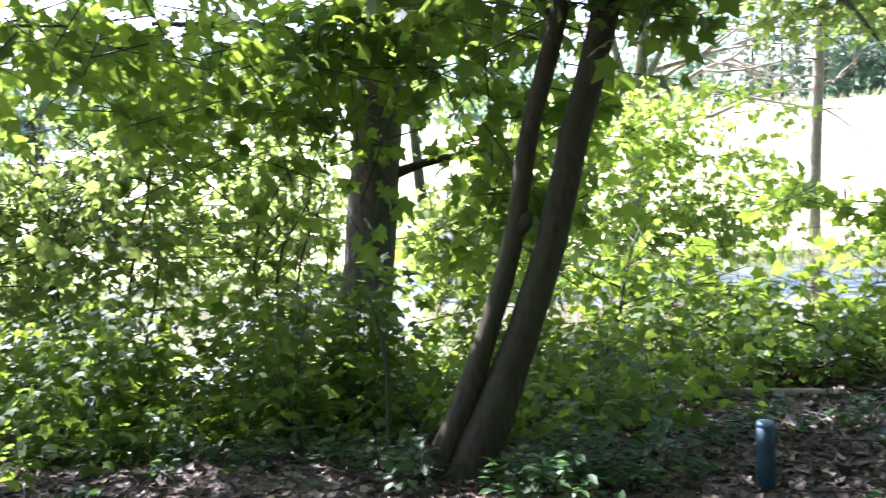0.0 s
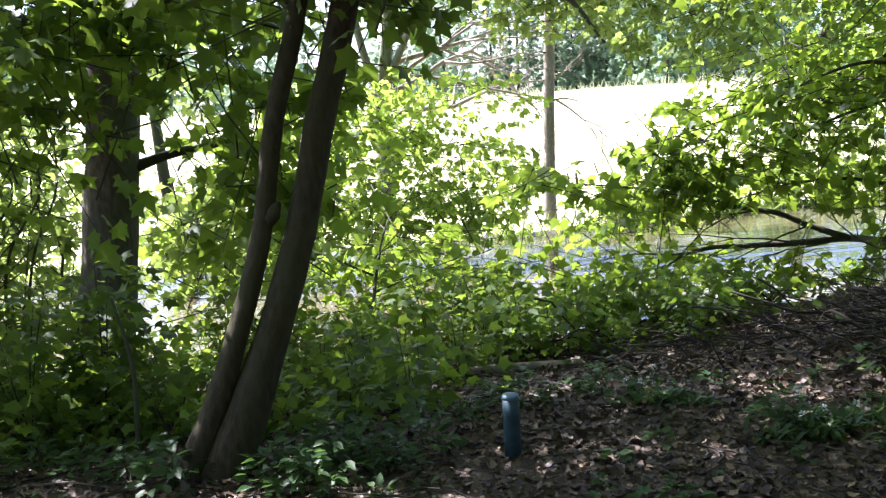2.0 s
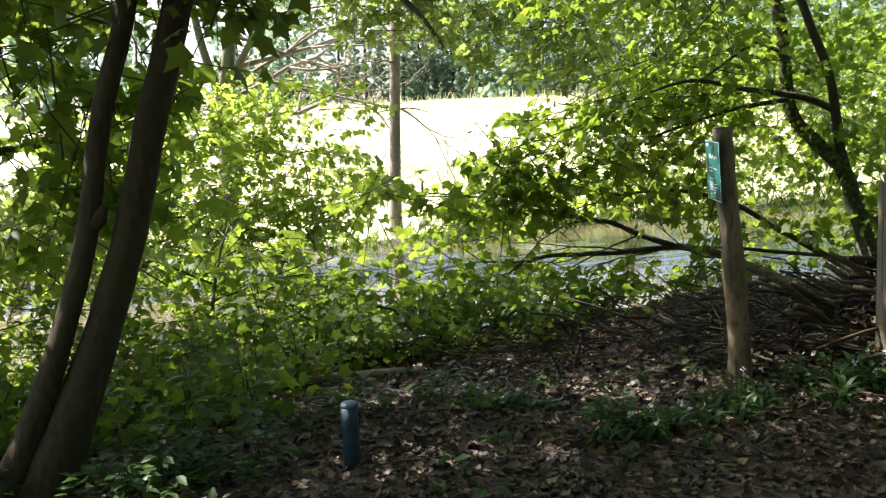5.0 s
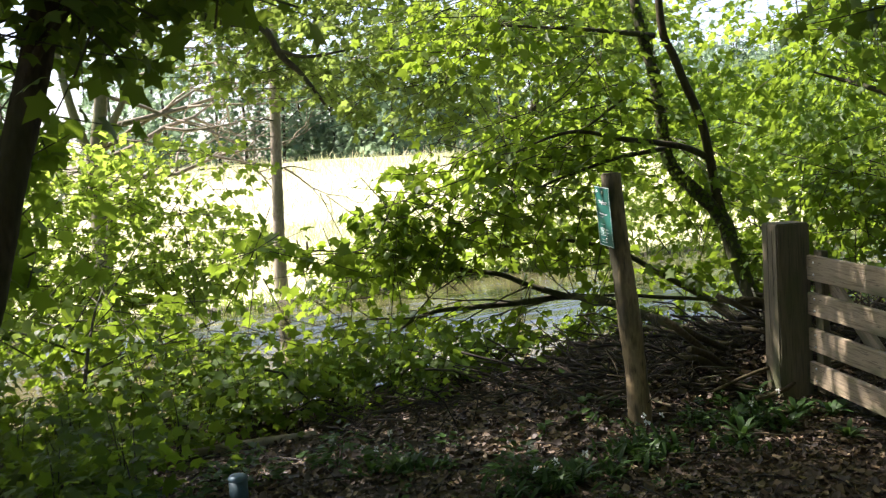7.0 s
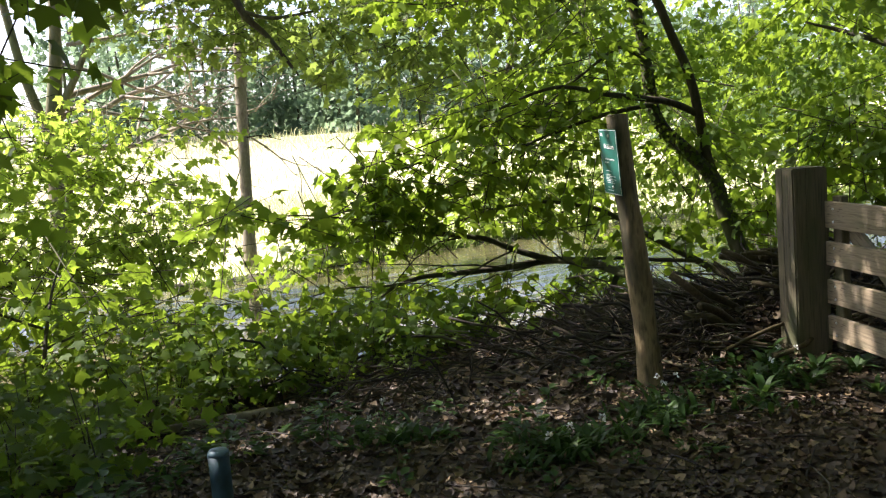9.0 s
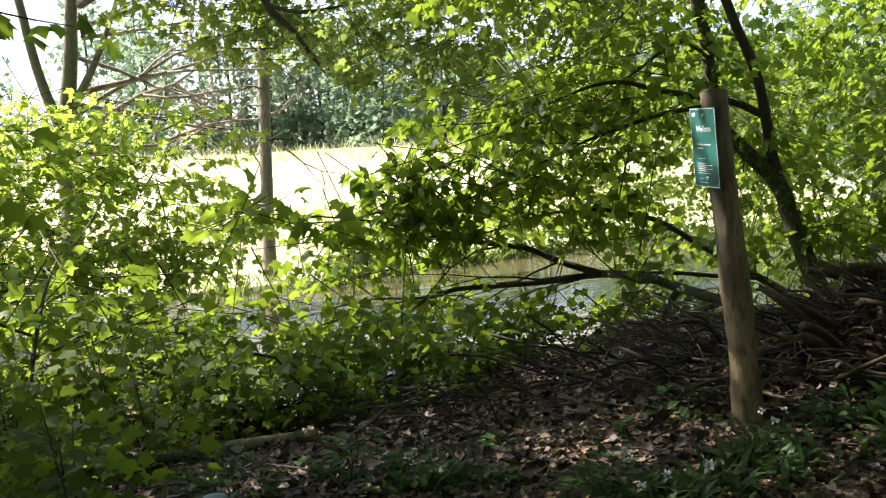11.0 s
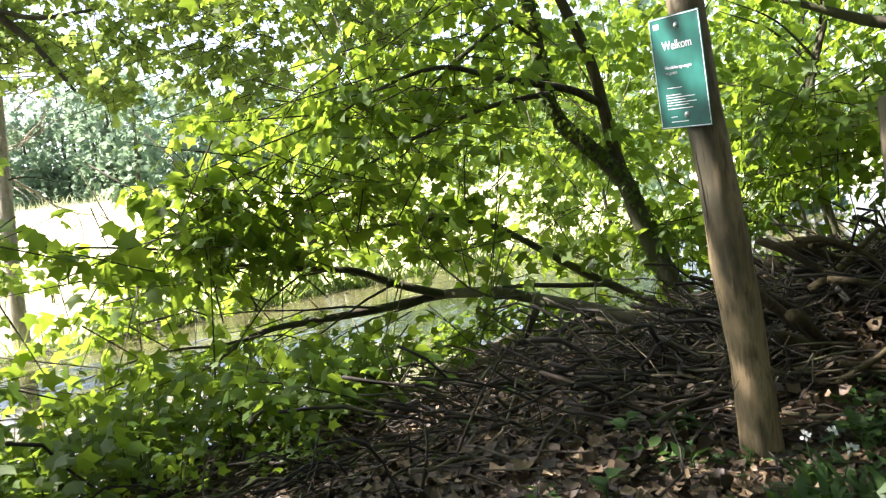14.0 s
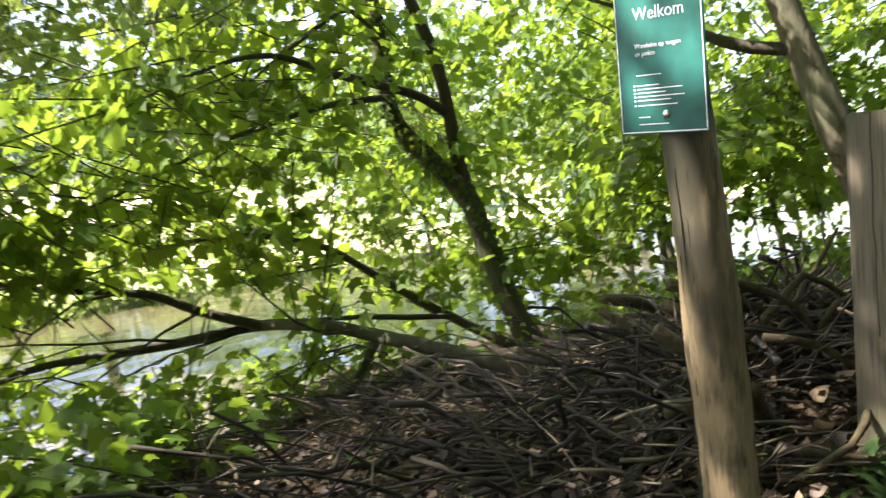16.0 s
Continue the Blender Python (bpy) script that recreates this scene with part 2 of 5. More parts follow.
DRY_LEAF = (np.array([(0, 0.42, -0.05), (0, 0, 0.05), (0.4, 0.14, 0.22), (0.3, 0.55, 0.1), (0.1, 1, 0.32), (-0.36, 0.66, 0.1), (-0.42, 0.16, 0.2)], float),
            [(0, k, k % 6 + 1) for k in range(1, 7)])
BLADE = (np.array([(-0.035, 0, 0), (0.035, 0, 0), (0.025, 0.55, 0.06), (0, 1, 0.3), (-0.025, 0.55, 0.06)], float), [(0, 1, 2, 4), (4, 2, 3)])
STRAP = (np.array([(-0.05, 0, 0), (0.05, 0, 0), (0.09, 0.35, 0.16), (-0.09, 0.35, 0.16), (0.08, 0.7, 0.16), (-0.08, 0.7, 0.16), (0, 1, 0.0)], float),
         [(0, 1, 2, 3), (3, 2, 4, 5), (5, 4, 6)])


def leaf_mesh(name, shape, P, Y, N, S):
    tv, tf = shape
    Y = unit(np.asarray(Y, float))
    X = unit(np.cross(Y, N))
    Z = np.cross(X, Y)
    S = np.asarray(S, float)[:, None, None]
    V = np.asarray(P, float)[:, None, :] + S * (tv[None, :, 0:1] * X[:, None] + tv[None, :, 1:2] * Y[:, None] + tv[None, :, 2:3] * Z[:, None])
    k, n = len(tv), len(P)
    base = np.concatenate([np.array(f) for f in tf])
    loops = (base[None] + k * np.arange(n)[:, None]).ravel()
    lens = np.array([len(f) for f in tf])
    starts = (np.concatenate([[0], np.cumsum(lens)[:-1]])[None] + lens.sum() * np.arange(n)[:, None]).ravel()
    return mesh_arrays(name, V.reshape(-1, 3), loops, starts)


def smooth_line(points, steps=4):
    """A rounded line through points of (x, y, z, radius)."""
    p = np.asarray(points, float)
    e = np.vstack([2 * p[0] - p[1], p, 2 * p[-1] - p[-2]])
    out = []
    for i in range(1, len(e) - 2):
        a, b, c, d = e[i - 1], e[i], e[i + 1], e[i + 2]
        for s in range(steps):
            t = s / steps
            out.append(0.5 * (2 * b + (c - a) * t + (2 * a - 5 * b + 4 * c - d) * t * t + (3 * b - a - 3 * c + d) * t ** 3))
    out.append(p[-1])
    return np.array(out)


class Tubes:
    """Gathers round limbs; made() gives them as one mesh."""

    def __init__(self):
        self.v, self.l, self.s, self.n, self.nl = [], [], [], 0, 0

    def add(self, line, sides=8, rough=0.0, rng=None):
        line = np.asarray(line, float)
        c, r = line[:, :3], np.maximum(line[:, 3], 0.001)
        d = unit(np.gradient(c, axis=0))
        ref = np.array((0.0, 0, 1)) if abs(d[0][2]) < 0.8 else np.array((1.0, 0, 0))
        a = unit(np.cross(d, ref))
        b = np.cross(d, a)
        ang = np.arange(sides) * 2 * math.pi / sides
        k = np.ones((len(c), sides))
        if rough:
            k = 1 + rough * rng.normal(0, 1, (len(c), sides)) * 0.6 + rough * np.sin(2 * ang + rng.uniform(0, 6))[None]
        V = c[:, None] + (r[:, None] * k)[..., None] * (np.cos(ang)[None, :, None] * a[:, None] + np.sin(ang)[None, :, None] * b[:, None])
        m = len(c)
        i = np.arange(m - 1)[:, None] * sides + np.arange(sides)[None]
        j = np.arange(m - 1)[:, None] * sides + (np.arange(sides)[None] + 1) % sides
        q = np.stack([i, j, j + sides, i + sides], -1).reshape(-1, 4) + self.n
        self.v.append(V.reshape(-1, 3))
        self.l += [q.ravel(), np.arange(sides)[::-1] + self.n, np.arange(sides) + self.n + (m - 1) * sides]
        self.s += [self.nl + 4 * np.arange(len(q)), [self.nl + 4 * len(q)], [self.nl + 4 * len(q) + sides]]
        self.n += m * sides
        self.nl += 4 * len(q) + 2 * sides
        return self

    def made(self, name):
        return mesh_arrays(name, np.vstack(self.v), np.concatenate(self.l), np.concatenate(self.s), True)


def limb(name, points, mat, parent, rng, sides=10, rough=0.05, label="", steps=5):
    t = Tubes().add(smooth_line(points, steps), sides, rough, rng)
    return part(name, t.made(name), mat, parent, label)


FACING = np.array((0.1, 0.62, 0.72))      # leaves turn to the light over the stream


def sprays(rng, blobs, size, per=11, spread=0.34, tilt=0.45, hollow=0.2):
    """Leaves in flat sprays at the ends of twigs, inside round clouds (x, y, z, rx, ry, rz, leaves).
    Returns places, ways, normals, sizes and the twigs."""
    P, Y, N, S, twigs = [], [], [], [], []
    for cx, cy, cz, rx, ry, rz, count in blobs:
        k = max(1, int(count / per))
        u = unit(rng.normal(0, 1, (k, 3))) * (hollow + (1.15 - hollow) * rng.random((k, 1)) ** 0.6)
        u += rng.normal(0, 0.1, (k, 3))
        c = np.array((cx, cy, cz)) + u * (rx, ry, rz)
        out = unit(u * (rx, ry, rz) * (1, 1, 0.25) + rng.normal(0, 0.35, (k, 3)) + (0, 0, -0.12))
        side = unit(np.cross(out, (0, 0, 1.0)))
        reach = spread * rng.uniform(0.7, 1.6, (k, 1))
        twigs.append(np.stack([c - out * reach * 1.8 + (0, 0, 0.03), c, c + out * reach * 0.9], 1))
        s = rng.uniform(-1, 1, (k, per, 1))
        w = rng.uniform(-1, 1, (k, per, 1))
        p = c[:, None] + out[:, None] * reach[:, None] * s + side[:, None] * reach[:, None] * 0.75 * w * (1.1 - 0.5 * np.abs(s)) + rng.normal(0, 0.035, (k, per, 3))
        y = out[:, None] * (0.6 + s * 0.5) + side[:, None] * w * 1.3 + rng.normal(0, 0.3, (k, per, 3)) + (0, 0, -0.6)
        n = FACING + rng.normal(0, tilt, (k, per, 3)) * (0.9, 0.8, 0.9) + 0.2 * out[:, None]
        P.append(p.reshape(-1, 3))
        Y.append(y.reshape(-1, 3))
        N.append(n.reshape(-1, 3))
        S.append(size * rng.uniform(0.55, 1.15, k * per))
    return np.vstack(P), np.vstack(Y), np.vstack(N), np.concatenate(S), np.vstack(twigs)


def crown(parent, rng, blobs, size, mat, shape=MAPLE, per=11, spread=0.34, twig_mat=None, tilt=0.45, label="", hollow=0.2, dense=1.8):
    blobs = [(*b[:6], b[6] * dense) for b in blobs]
    P, Y, N, S, tw = sprays(rng, blobs, size, per, spread, tilt, hollow)
    part("crown", leaf_mesh("crown", shape, P, Y, N, S), mat, parent, label, kind="stuff")
    if twig_mat:
        t = Tubes()
        for a in tw:
            t.add(np.hstack([a, [[0.007], [0.005], [0.002]]]), 3)
        part("twig_spray", t.made("twig_spray"), twig_mat, parent, kind="stuff")


# ---- ground, stream and meadow ----
WATER_Z = -0.5


def near_edge(x):
    return 9.7 - 0.22 * max(0.0, x - 9.5) + 0.2 * math.sin(x * 0.9) + 0.14 * math.sin(2.3 * x + 1) + 0.08 * math.sin(5.1 * x) + 0.25 * max(0.0, -x - 3)


def far_edge(x):
    return 17.3 - 0.05 * (x - 7) + 0.25 * math.sin(x * 0.5 + 1) + 0.1 * math.sin(x * 1.7)


def smoothstep(a, b, v):
    t = min(1.0, max(0.0, (v - a) / (b - a)))
    return t * t * (3 - 2 * t)


def heap(x, y):
    """Height of the heap of cut branches above the soil."""
    a = 0.36 * math.exp(-0.5 * (((x - 7.1) / 0.95) ** 2 + ((y - 5.6) / 0.55) ** 2))
    b = 0.035 * math.exp(-0.5 * (((x - 6.4) / 1.4) ** 2 + ((y - 6.9) / 0.9) ** 2))
    return a + b


def soil_z(x, y):
    e1, e2 = near_edge(x), far_edge(x)
    w = smoothstep(4.5, 6.5, x)
    if y < (e1 + e2) / 2:
        z = 0.2 * (1 - smoothstep(0.4, 3.6, y)) + 0.02 - 0.36 * smoothstep(5.6 + 0.3 * w, 8.2 + (e1 - 8.4) * w, y) - 0.75 * smoothstep(e1 - 0.5, e1 + 1.2, y)
    else:
        z = -1.1 + 0.68 * smoothstep(e2 - 0.9, e2 + 0.35, y) + 0.12 * smoothstep(e2 + 0.5, e2 + 3, y) + 0.075 * max(0, min(y, 62) - e2 - 1)
    z += 0.6 * heap(x, y) if 3 < x < 11 and 3 < y < 10 else 0.0
    return z + 0.05 * noise.noise((x * 0.7, y * 0.7, 0)) + 0.015 * noise.noise((x * 3, y * 3, 5))


def axis_lines(fine_from, fine_to, step, reach):
    a = list(np.arange(fine_from, fine_to + 1e-6, step))
    g, v = step, fine_to
    while v < reach:
        g *= 1.22
        v += g
        a.append(v)
    g, v = step, fine_from
    while v > -reach:
        g *= 1.22
        v -= g
        a.insert(0, v)
    return a


def build_ground():
    xs, ys = axis_lines(-7, 15, 0.16, 900), axis_lines(-1, 20, 0.16, 900)
    verts = [(x, y, soil_z(x, y)) for y in ys for x in xs]
    nx = len(xs)
    loops, mats = [], []
    for j in range(len(ys) - 1):
        for i in range(nx - 1):
            a = j * nx + i
            loops += [a, a + 1, a + nx + 1, a + nx]
            x, y = xs[i], ys[j]
            e1, e2 = near_edge(x), far_edge(x)
            mats.append(1 if y > e2 + 0.1 else 2 if y > e1 - 0.35 else 0)
    me = mesh_arrays("ground", verts, loops, np.arange(len(mats)) * 4, True)
    for m in (SOIL, TURF, MUD):
        me.materials.append(m)
    me.polygons.foreach_set("material_index", mats)
    ob = part("ground", me, SOIL)
    tagged(ob, "brown woodland soil sloping to a stream, sunlit meadow beyond", "ground", kind="structure")


build_ground()
bm = bmesh.new()
bmesh.ops.create_grid(bm, x_segments=8, y_segments=8, size=1)
me = bpy.data.meshes.new("water")
bm.to_mesh(me)
bm.free()
wat = part("water", me, WATER)
wat.matrix_world = Matrix.Translation((5, 13.3, WATER_Z)) @ Matrix.Diagonal((75, 7.5, 1, 1))
tagged(wat, "murky slow stream water with bright sky glints", "stream", kind="structure")


def scatter(rng, n, x0, x1, y0, y1, keep=None):
    x, y = rng.uniform(x0, x1, n), rng.uniform(y0, y1, n)
    pts = [(a, b, soil_z(a, b)) for a, b in zip(x, y) if keep is None or keep(a, b)]
    return np.array(pts)


# dead leaves lying on the soil
rng = np.random.default_rng(3)
P = np.vstack([scatter(rng, 60000, -4.5, 8.5, 1.8, 8.8, lambda x, y: y < near_edge(x) - 0.4), scatter(rng, 9000, 2.2, 7.5, 3.6, 6.6)])
P[:, 2] += rng.uniform(0.004, 0.02, len(P)) 
n = len(P)
lit = part("leaf_litter", leaf_mesh("leaf_litter", DRY_LEAF, P, np.column_stack([rng.normal(0, 1, (n, 2)), rng.normal(0, 0.2, n)]),
                                    np.array((0, 0, 1.0)) + rng.normal(0, 0.42, (n, 3)), 0.02 + 0.045 * rng.random(n) ** 1.5), DEAD)
tagged(lit, "brown dry fallen leaves covering the woodland floor", "leaf litter", kind="stuff")
t = Tubes()
for x, y, z in scatter(rng, 520, -2, 7.5, 3.2, 8.4):
    a, ln = rng.uniform(0, math.pi), rng.uniform(0.08, 0.4)
    d = np.array((math.cos(a), math.sin(a), rng.normal(0, 0.08))) * ln
    mid = np.array((x, y, z + 0.02))
    t.add([(*(mid - d), 0.003), (*(mid + rng.normal(0, 0.02, 3) + (0, 0, 0.01)), 0.005), (*(mid + d), 0.003)], 4)
tagged(part("twig_litter", t.made("twig_litter"), STICK), "thin dry twigs scattered over fallen leaves", "twigs", kind="stuff")

# tall grass of the meadow
P = np.vstack([scatter(rng, 30000, -10, 26, 17.2, 27, lambda x, y: y > far_edge(x) - 0.15), scatter(rng, 30000, -6, 44, 26, 58), scatter(rng, 7000, -6, 44, 46, 60)])
n = len(P)
gr = part("meadow_grass", leaf_mesh("meadow_grass", BLADE, P, np.array((0, 0, 1.0)) + rng.normal(0, 0.28, (n, 3)), rng.normal(0, 1, (n, 3)),
                                    rng.uniform(0.1, 0.34, n) * np.clip((P[:, 1] - 16.5) / 4, 0.45, 1) * np.where(np.arange(n) > n - 7000, 1.0 + 2.2 * rng.random(n) ** 3, 1.0)), GRASS)
P = np.array([(x, far_edge(x) + rng.normal(0.05, 0.16), 0) for x in rng.uniform(-9, 26, 3800)])
P[:, 2] = [soil_z(x, y) for x, y, z in P]
n = len(P)
sd = part("bank_sedge", leaf_mesh("bank_sedge", BLADE, P, np.array((0, -0.3, 1.0)) + rng.normal(0, 0.5, (n, 3)), rng.normal(0, 1, (n, 3)), 0.15 + 0.5 * rng.random(n) ** 2), LEAF_WILLOW)
tagged(sd, "green sedge fringe hanging over the far water edge", "sedge", kind="stuff")
tagged(gr, "tall pale sunlit meadow grass beyond the stream", "grass", kind="stuff")


# ---- trees ----
def twiggy(t, rng, start, way, length, r, depth):
    """A bough that forks into ever thinner twigs."""
    p = np.array(start, float)
    d = unit(np.array(way, float))
    line = [(*p, r)]
    for i in range(4):
        d = unit(d + rng.normal(0, 0.16, 3) + (0, 0, 0.03))
        p = p + d * length / 4
        line.append((*p, r * (1 - 0.18 * (i + 1))))
        if depth and i:
            side = unit(np.cross(d, rng.normal(0, 1, 3)))
            twiggy(t, rng, p, d * 0.8 + side * rng.uniform(0.5, 0.9), length * rng.uniform(0.45, 0.7), r * 0.5, depth - 1)
    t.add(line, 5)


def twin_tree():
    rng = np.random.default_rng(11)
    tree = thing("tree", "leaning twin-stemmed maple with smooth dark green-stained bark", "tree")
    limb("trunk", [(0.66, 5.62, -0.12, 0.12), (0.72, 5.63, 0.1, 0.09), (0.95, 5.68, 0.63, 0.066), (1.18, 5.79, 1.27, 0.06), (1.31, 5.82, 1.89, 0.056), (1.52, 5.85, 2.59, 0.056), (1.75, 5.9, 3.8, 0.045), (1.9, 6.0, 5.6, 0.025)], BARK, tree, rng, 12, 0.045, "slimmer leaning stem with a knot")
    limb("trunk", [(0.84, 5.62, -0.12, 0.2), (0.91, 5.63, 0.1, 0.15), (1.19, 5.7, 0.74, 0.1), (1.4, 5.78, 1.29, 0.09), (1.56, 5.79, 1.88, 0.086), (1.77, 5.82, 2.57, 0.082), (2.1, 5.9, 4.0, 0.075), (2.3, 6.0, 6.0, 0.05), (2.4, 6.1, 8.2, 0.02)], BARK, tree, rng, 14, 0.045, "thicker leaning stem")
    t = Tubes().add([(1.2, 5.77, 1.33, 0.03), (1.26, 5.75, 1.4, 0.036), (1.29, 5.74, 1.46, 0.015)], 8, 0.12, rng)
    part("knot", t.made("knot"), BARK, tree, "healed branch knot")
    limb("limb", [(1.62, 5.8, 2.1, 0.03), (1.75, 5.72, 2.5, 0.024), (2.1, 5.6, 2.85, 0.017), (2.6, 5.55, 2.95, 0.008)], BARK, tree, rng, 7)
    limb("limb", [(1.5, 5.85, 2.5, 0.03), (1.2, 5.9, 2.75, 0.02), (0.7, 6.1, 2.85, 0.01)], BARK, tree, rng, 7)
    # limbs from here, and leaf clouds above 4 m: unseen, added for shade
    limb("limb", [(2.15, 5.9, 4.2, 0.04), (2.9, 6.2, 5.0, 0.03), (3.9, 6.2, 5.5, 0.02), (5.4, 5.6, 5.6, 0.008)], BARK, tree, rng, 7)
    limb("limb", [(2.0, 5.9, 3.9, 0.04), (1.5, 5.0, 4.8, 0.03), (1.0, 3.8, 5.3, 0.012)], BARK, tree, rng, 7)
    limb("limb", [(1.78, 5.9, 4.0, 0.03), (1.0, 6.2, 4.8, 0.02), (0.2, 6.6, 5.4, 0.01)], BARK, tree, rng, 7)
    limb("limb", [(2.2, 5.95, 4.9, 0.04), (2.1, 7.6, 5.7, 0.028), (1.8, 10.0, 6.3, 0.012)], BARK, tree, rng, 7)
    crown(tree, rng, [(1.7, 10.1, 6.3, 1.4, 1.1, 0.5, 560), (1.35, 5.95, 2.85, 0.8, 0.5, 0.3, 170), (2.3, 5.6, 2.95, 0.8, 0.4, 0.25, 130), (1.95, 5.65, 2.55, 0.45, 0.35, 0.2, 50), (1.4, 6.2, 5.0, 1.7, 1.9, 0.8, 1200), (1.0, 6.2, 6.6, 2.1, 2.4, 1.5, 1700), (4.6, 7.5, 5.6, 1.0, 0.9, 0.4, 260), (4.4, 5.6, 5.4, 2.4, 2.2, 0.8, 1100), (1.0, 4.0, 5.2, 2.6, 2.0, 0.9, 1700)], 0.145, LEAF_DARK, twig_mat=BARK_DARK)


def thick_tree():
    rng = np.random.default_rng(12)
    tree = thing("tree", "thick grey-barked tree standing in the undergrowth", "tree")
    limb("trunk", [(-0.16, 8.25, -0.4, 0.34), (-0.08, 8.26, -0.1, 0.26), (-0.03, 8.27, 0.25, 0.225), (0.15, 8.27, 1.41, 0.2), (0.33, 8.32, 3.0, 0.19), (0.45, 8.4, 5.0, 0.16), (0.5, 8.5, 8.0, 0.08)], BARK_GREY, tree, rng, 18, 0.035)
    limb("limb", [(0.25, 8.25, 1.6, 0.05), (0.67, 8.35, 1.72, 0.034), (1.19, 8.23, 1.76, 0.022), (1.7, 8.1, 1.66, 0.008)], BARK_DARK, tree, rng, 8, label="low side branch")
    limb("limb", [(0.3, 8.3, 2.4, 0.06), (-0.4, 8.0, 2.8, 0.04), (-1.4, 7.8, 2.9, 0.015)], BARK_DARK, tree, rng, 8)
    limb("limb", [(0.32, 8.3, 2.6, 0.05), (0.6, 7.9, 2.9, 0.035), (1.0, 7.5, 2.85, 0.012)], BARK_DARK, tree, rng, 8)
    limb("limb", [(0.42, 8.4, 4.6, 0.08), (-0.8, 8.3, 5.6, 0.05), (-2.2, 8.2, 6.2, 0.02)], BARK_GREY, tree, rng, 8)
    limb("limb", [(0.46, 8.4, 5.2, 0.07), (1.6, 8.6, 6.0, 0.04), (2.8, 8.9, 6.4, 0.02)], BARK_GREY, tree, rng, 8)
    # this limb and the leaf clouds above 5 m: unseen, added for shade
    limb("limb", [(0.47, 8.45, 5.6, 0.06), (0.8, 9.8, 6.2, 0.04), (1.2, 11.4, 6.6, 0.015)], BARK_GREY, tree, rng, 8)
    crown(tree, rng, [(1.35, 8.05, 1.75, 0.65, 0.45, 0.25, 132), (1.35, 7.3, 1.35, 0.45, 0.35, 0.22, 77), (-1.2, 7.8, 2.7, 1.2, 0.7, 0.5, 250), (0.55, 7.6, 2.75, 0.9, 0.5, 0.4, 270), (0.3, 7.4, 2.4, 1.1, 0.5, 0.5, 130), (-0.9, 7.2, 2.3, 0.8, 0.5, 0.5, 90), (1.5, 7.0, 2.25, 0.7, 0.4, 0.4, 90), (-0.2, 7.3, 1.75, 0.9, 0.4, 0.4, 60), (0.3, 13.0, 6.4, 2.0, 1.2, 0.6, 300), (-0.4, 8.6, 5.6, 3.2, 2.4, 1.2, 1050), (0.2, 8.4, 7.4, 3.0, 2.6, 1.6, 950), (1.2, 11.4, 6.6, 2.8, 1.5, 0.8, 1500)], 0.16, LEAF, twig_mat=BARK_DARK)


def bank_bushes():
    rng = np.random.default_rng(13)
    for x, y, h, blobs in ((-2.3, 8.6, 2.6, [(-2.3, 8.8, 1.2, 1.3, 0.8, 0.8, 900), (-1.7, 8.6, 2.2, 1.0, 0.7, 0.5, 170)]),
                           (-4.4, 8.6, 3.4, [(-4.3, 8.8, 1.5, 1.4, 0.9, 1.0, 1000), (-4.0, 8.9, 2.8, 1.6, 0.9, 0.6, 170)]),
                           (-6.8, 8.2, 3.4, [(-6.6, 8.4, 1.7, 1.4, 1.0, 1.3, 900)]),
                           (-0.9, 9.2, 2.4, [(-0.9, 9.3, 1.1, 1.0, 0.6, 0.9, 620), (0.9, 9.3, 0.9, 0.8, 0.5, 0.6, 330)]),
                           # its clouds near 6 m are unseen canopy, added to shade the bank
                           (-3.6, 9.5, 6.2, [(-3.2, 9.4, 2.0, 1.6, 0.8, 0.9, 420), (-1.2, 9.4, 2.4, 1.4, 0.8, 0.7, 220), (-4.2, 10.0, 6.2, 2.6, 1.8, 1.0, 900), (-2.4, 10.4, 6.4, 1.7, 1.3, 0.6, 450), (-1.1, 11.5, 6.5, 1.5, 1.0, 0.5, 420), (-5.5, 8.0, 5.8, 2.2, 1.8, 0.8, 700)])):
        bush = thing("bush", "light green leafy bush on the stream bank", "bush", group="bushes on the bank")
        z = soil_z(x, y) - 0.05
        for k in range(4):
            a = rng.uniform(0, 6.28)
            limb("stem", [(x + 0.1 * math.cos(a), y + 0.1 * math.sin(a), z, 0.018), (x + 0.5 * math.cos(a), y + 0.3 * math.sin(a), h * 0.35, 0.013), (x + 0.6 * math.cos(a + 0.7), y + 0.4 * math.sin(a), h * 0.65, 0.009), (x + 1.0 * math.cos(a), y + 0.5 * math.sin(a), h, 0.004)], BARK_DARK, bush, rng, 6)
        crown(bush, rng, blobs, 0.125, LEAF_WILLOW, twig_mat=BARK_DARK, dense=1.7)
    # a maple bough reaching in from beside the path
    bush = thing("tree", "young maple with wide dark leaves overhanging the path edge", "tree")
    limb("trunk", [(-4.6, 6.7, -0.1, 0.07), (-4.2, 6.7, 1.2, 0.055), (-3.6, 6.6, 2.6, 0.04), (-3.0, 6.6, 4.6, 0.015)], BARK, bush, rng, 10)
    limb("limb", [(-3.75, 6.62, 2.2, 0.03), (-2.8, 6.4, 2.75, 0.02), (-1.3, 6.3, 2.7, 0.007)], BARK_DARK, bush, rng, 7)
    crown(bush, rng, [(-1.7, 6.35, 2.6, 1.1, 0.45, 0.35, 230), (-3.1, 6.5, 2.4, 0.9, 0.6, 0.6, 190), (-3.1, 6.7, 4.9, 1.8, 1.5, 0.7, 1300)], 0.155, LEAF, twig_mat=BARK_DARK, dense=1.2)


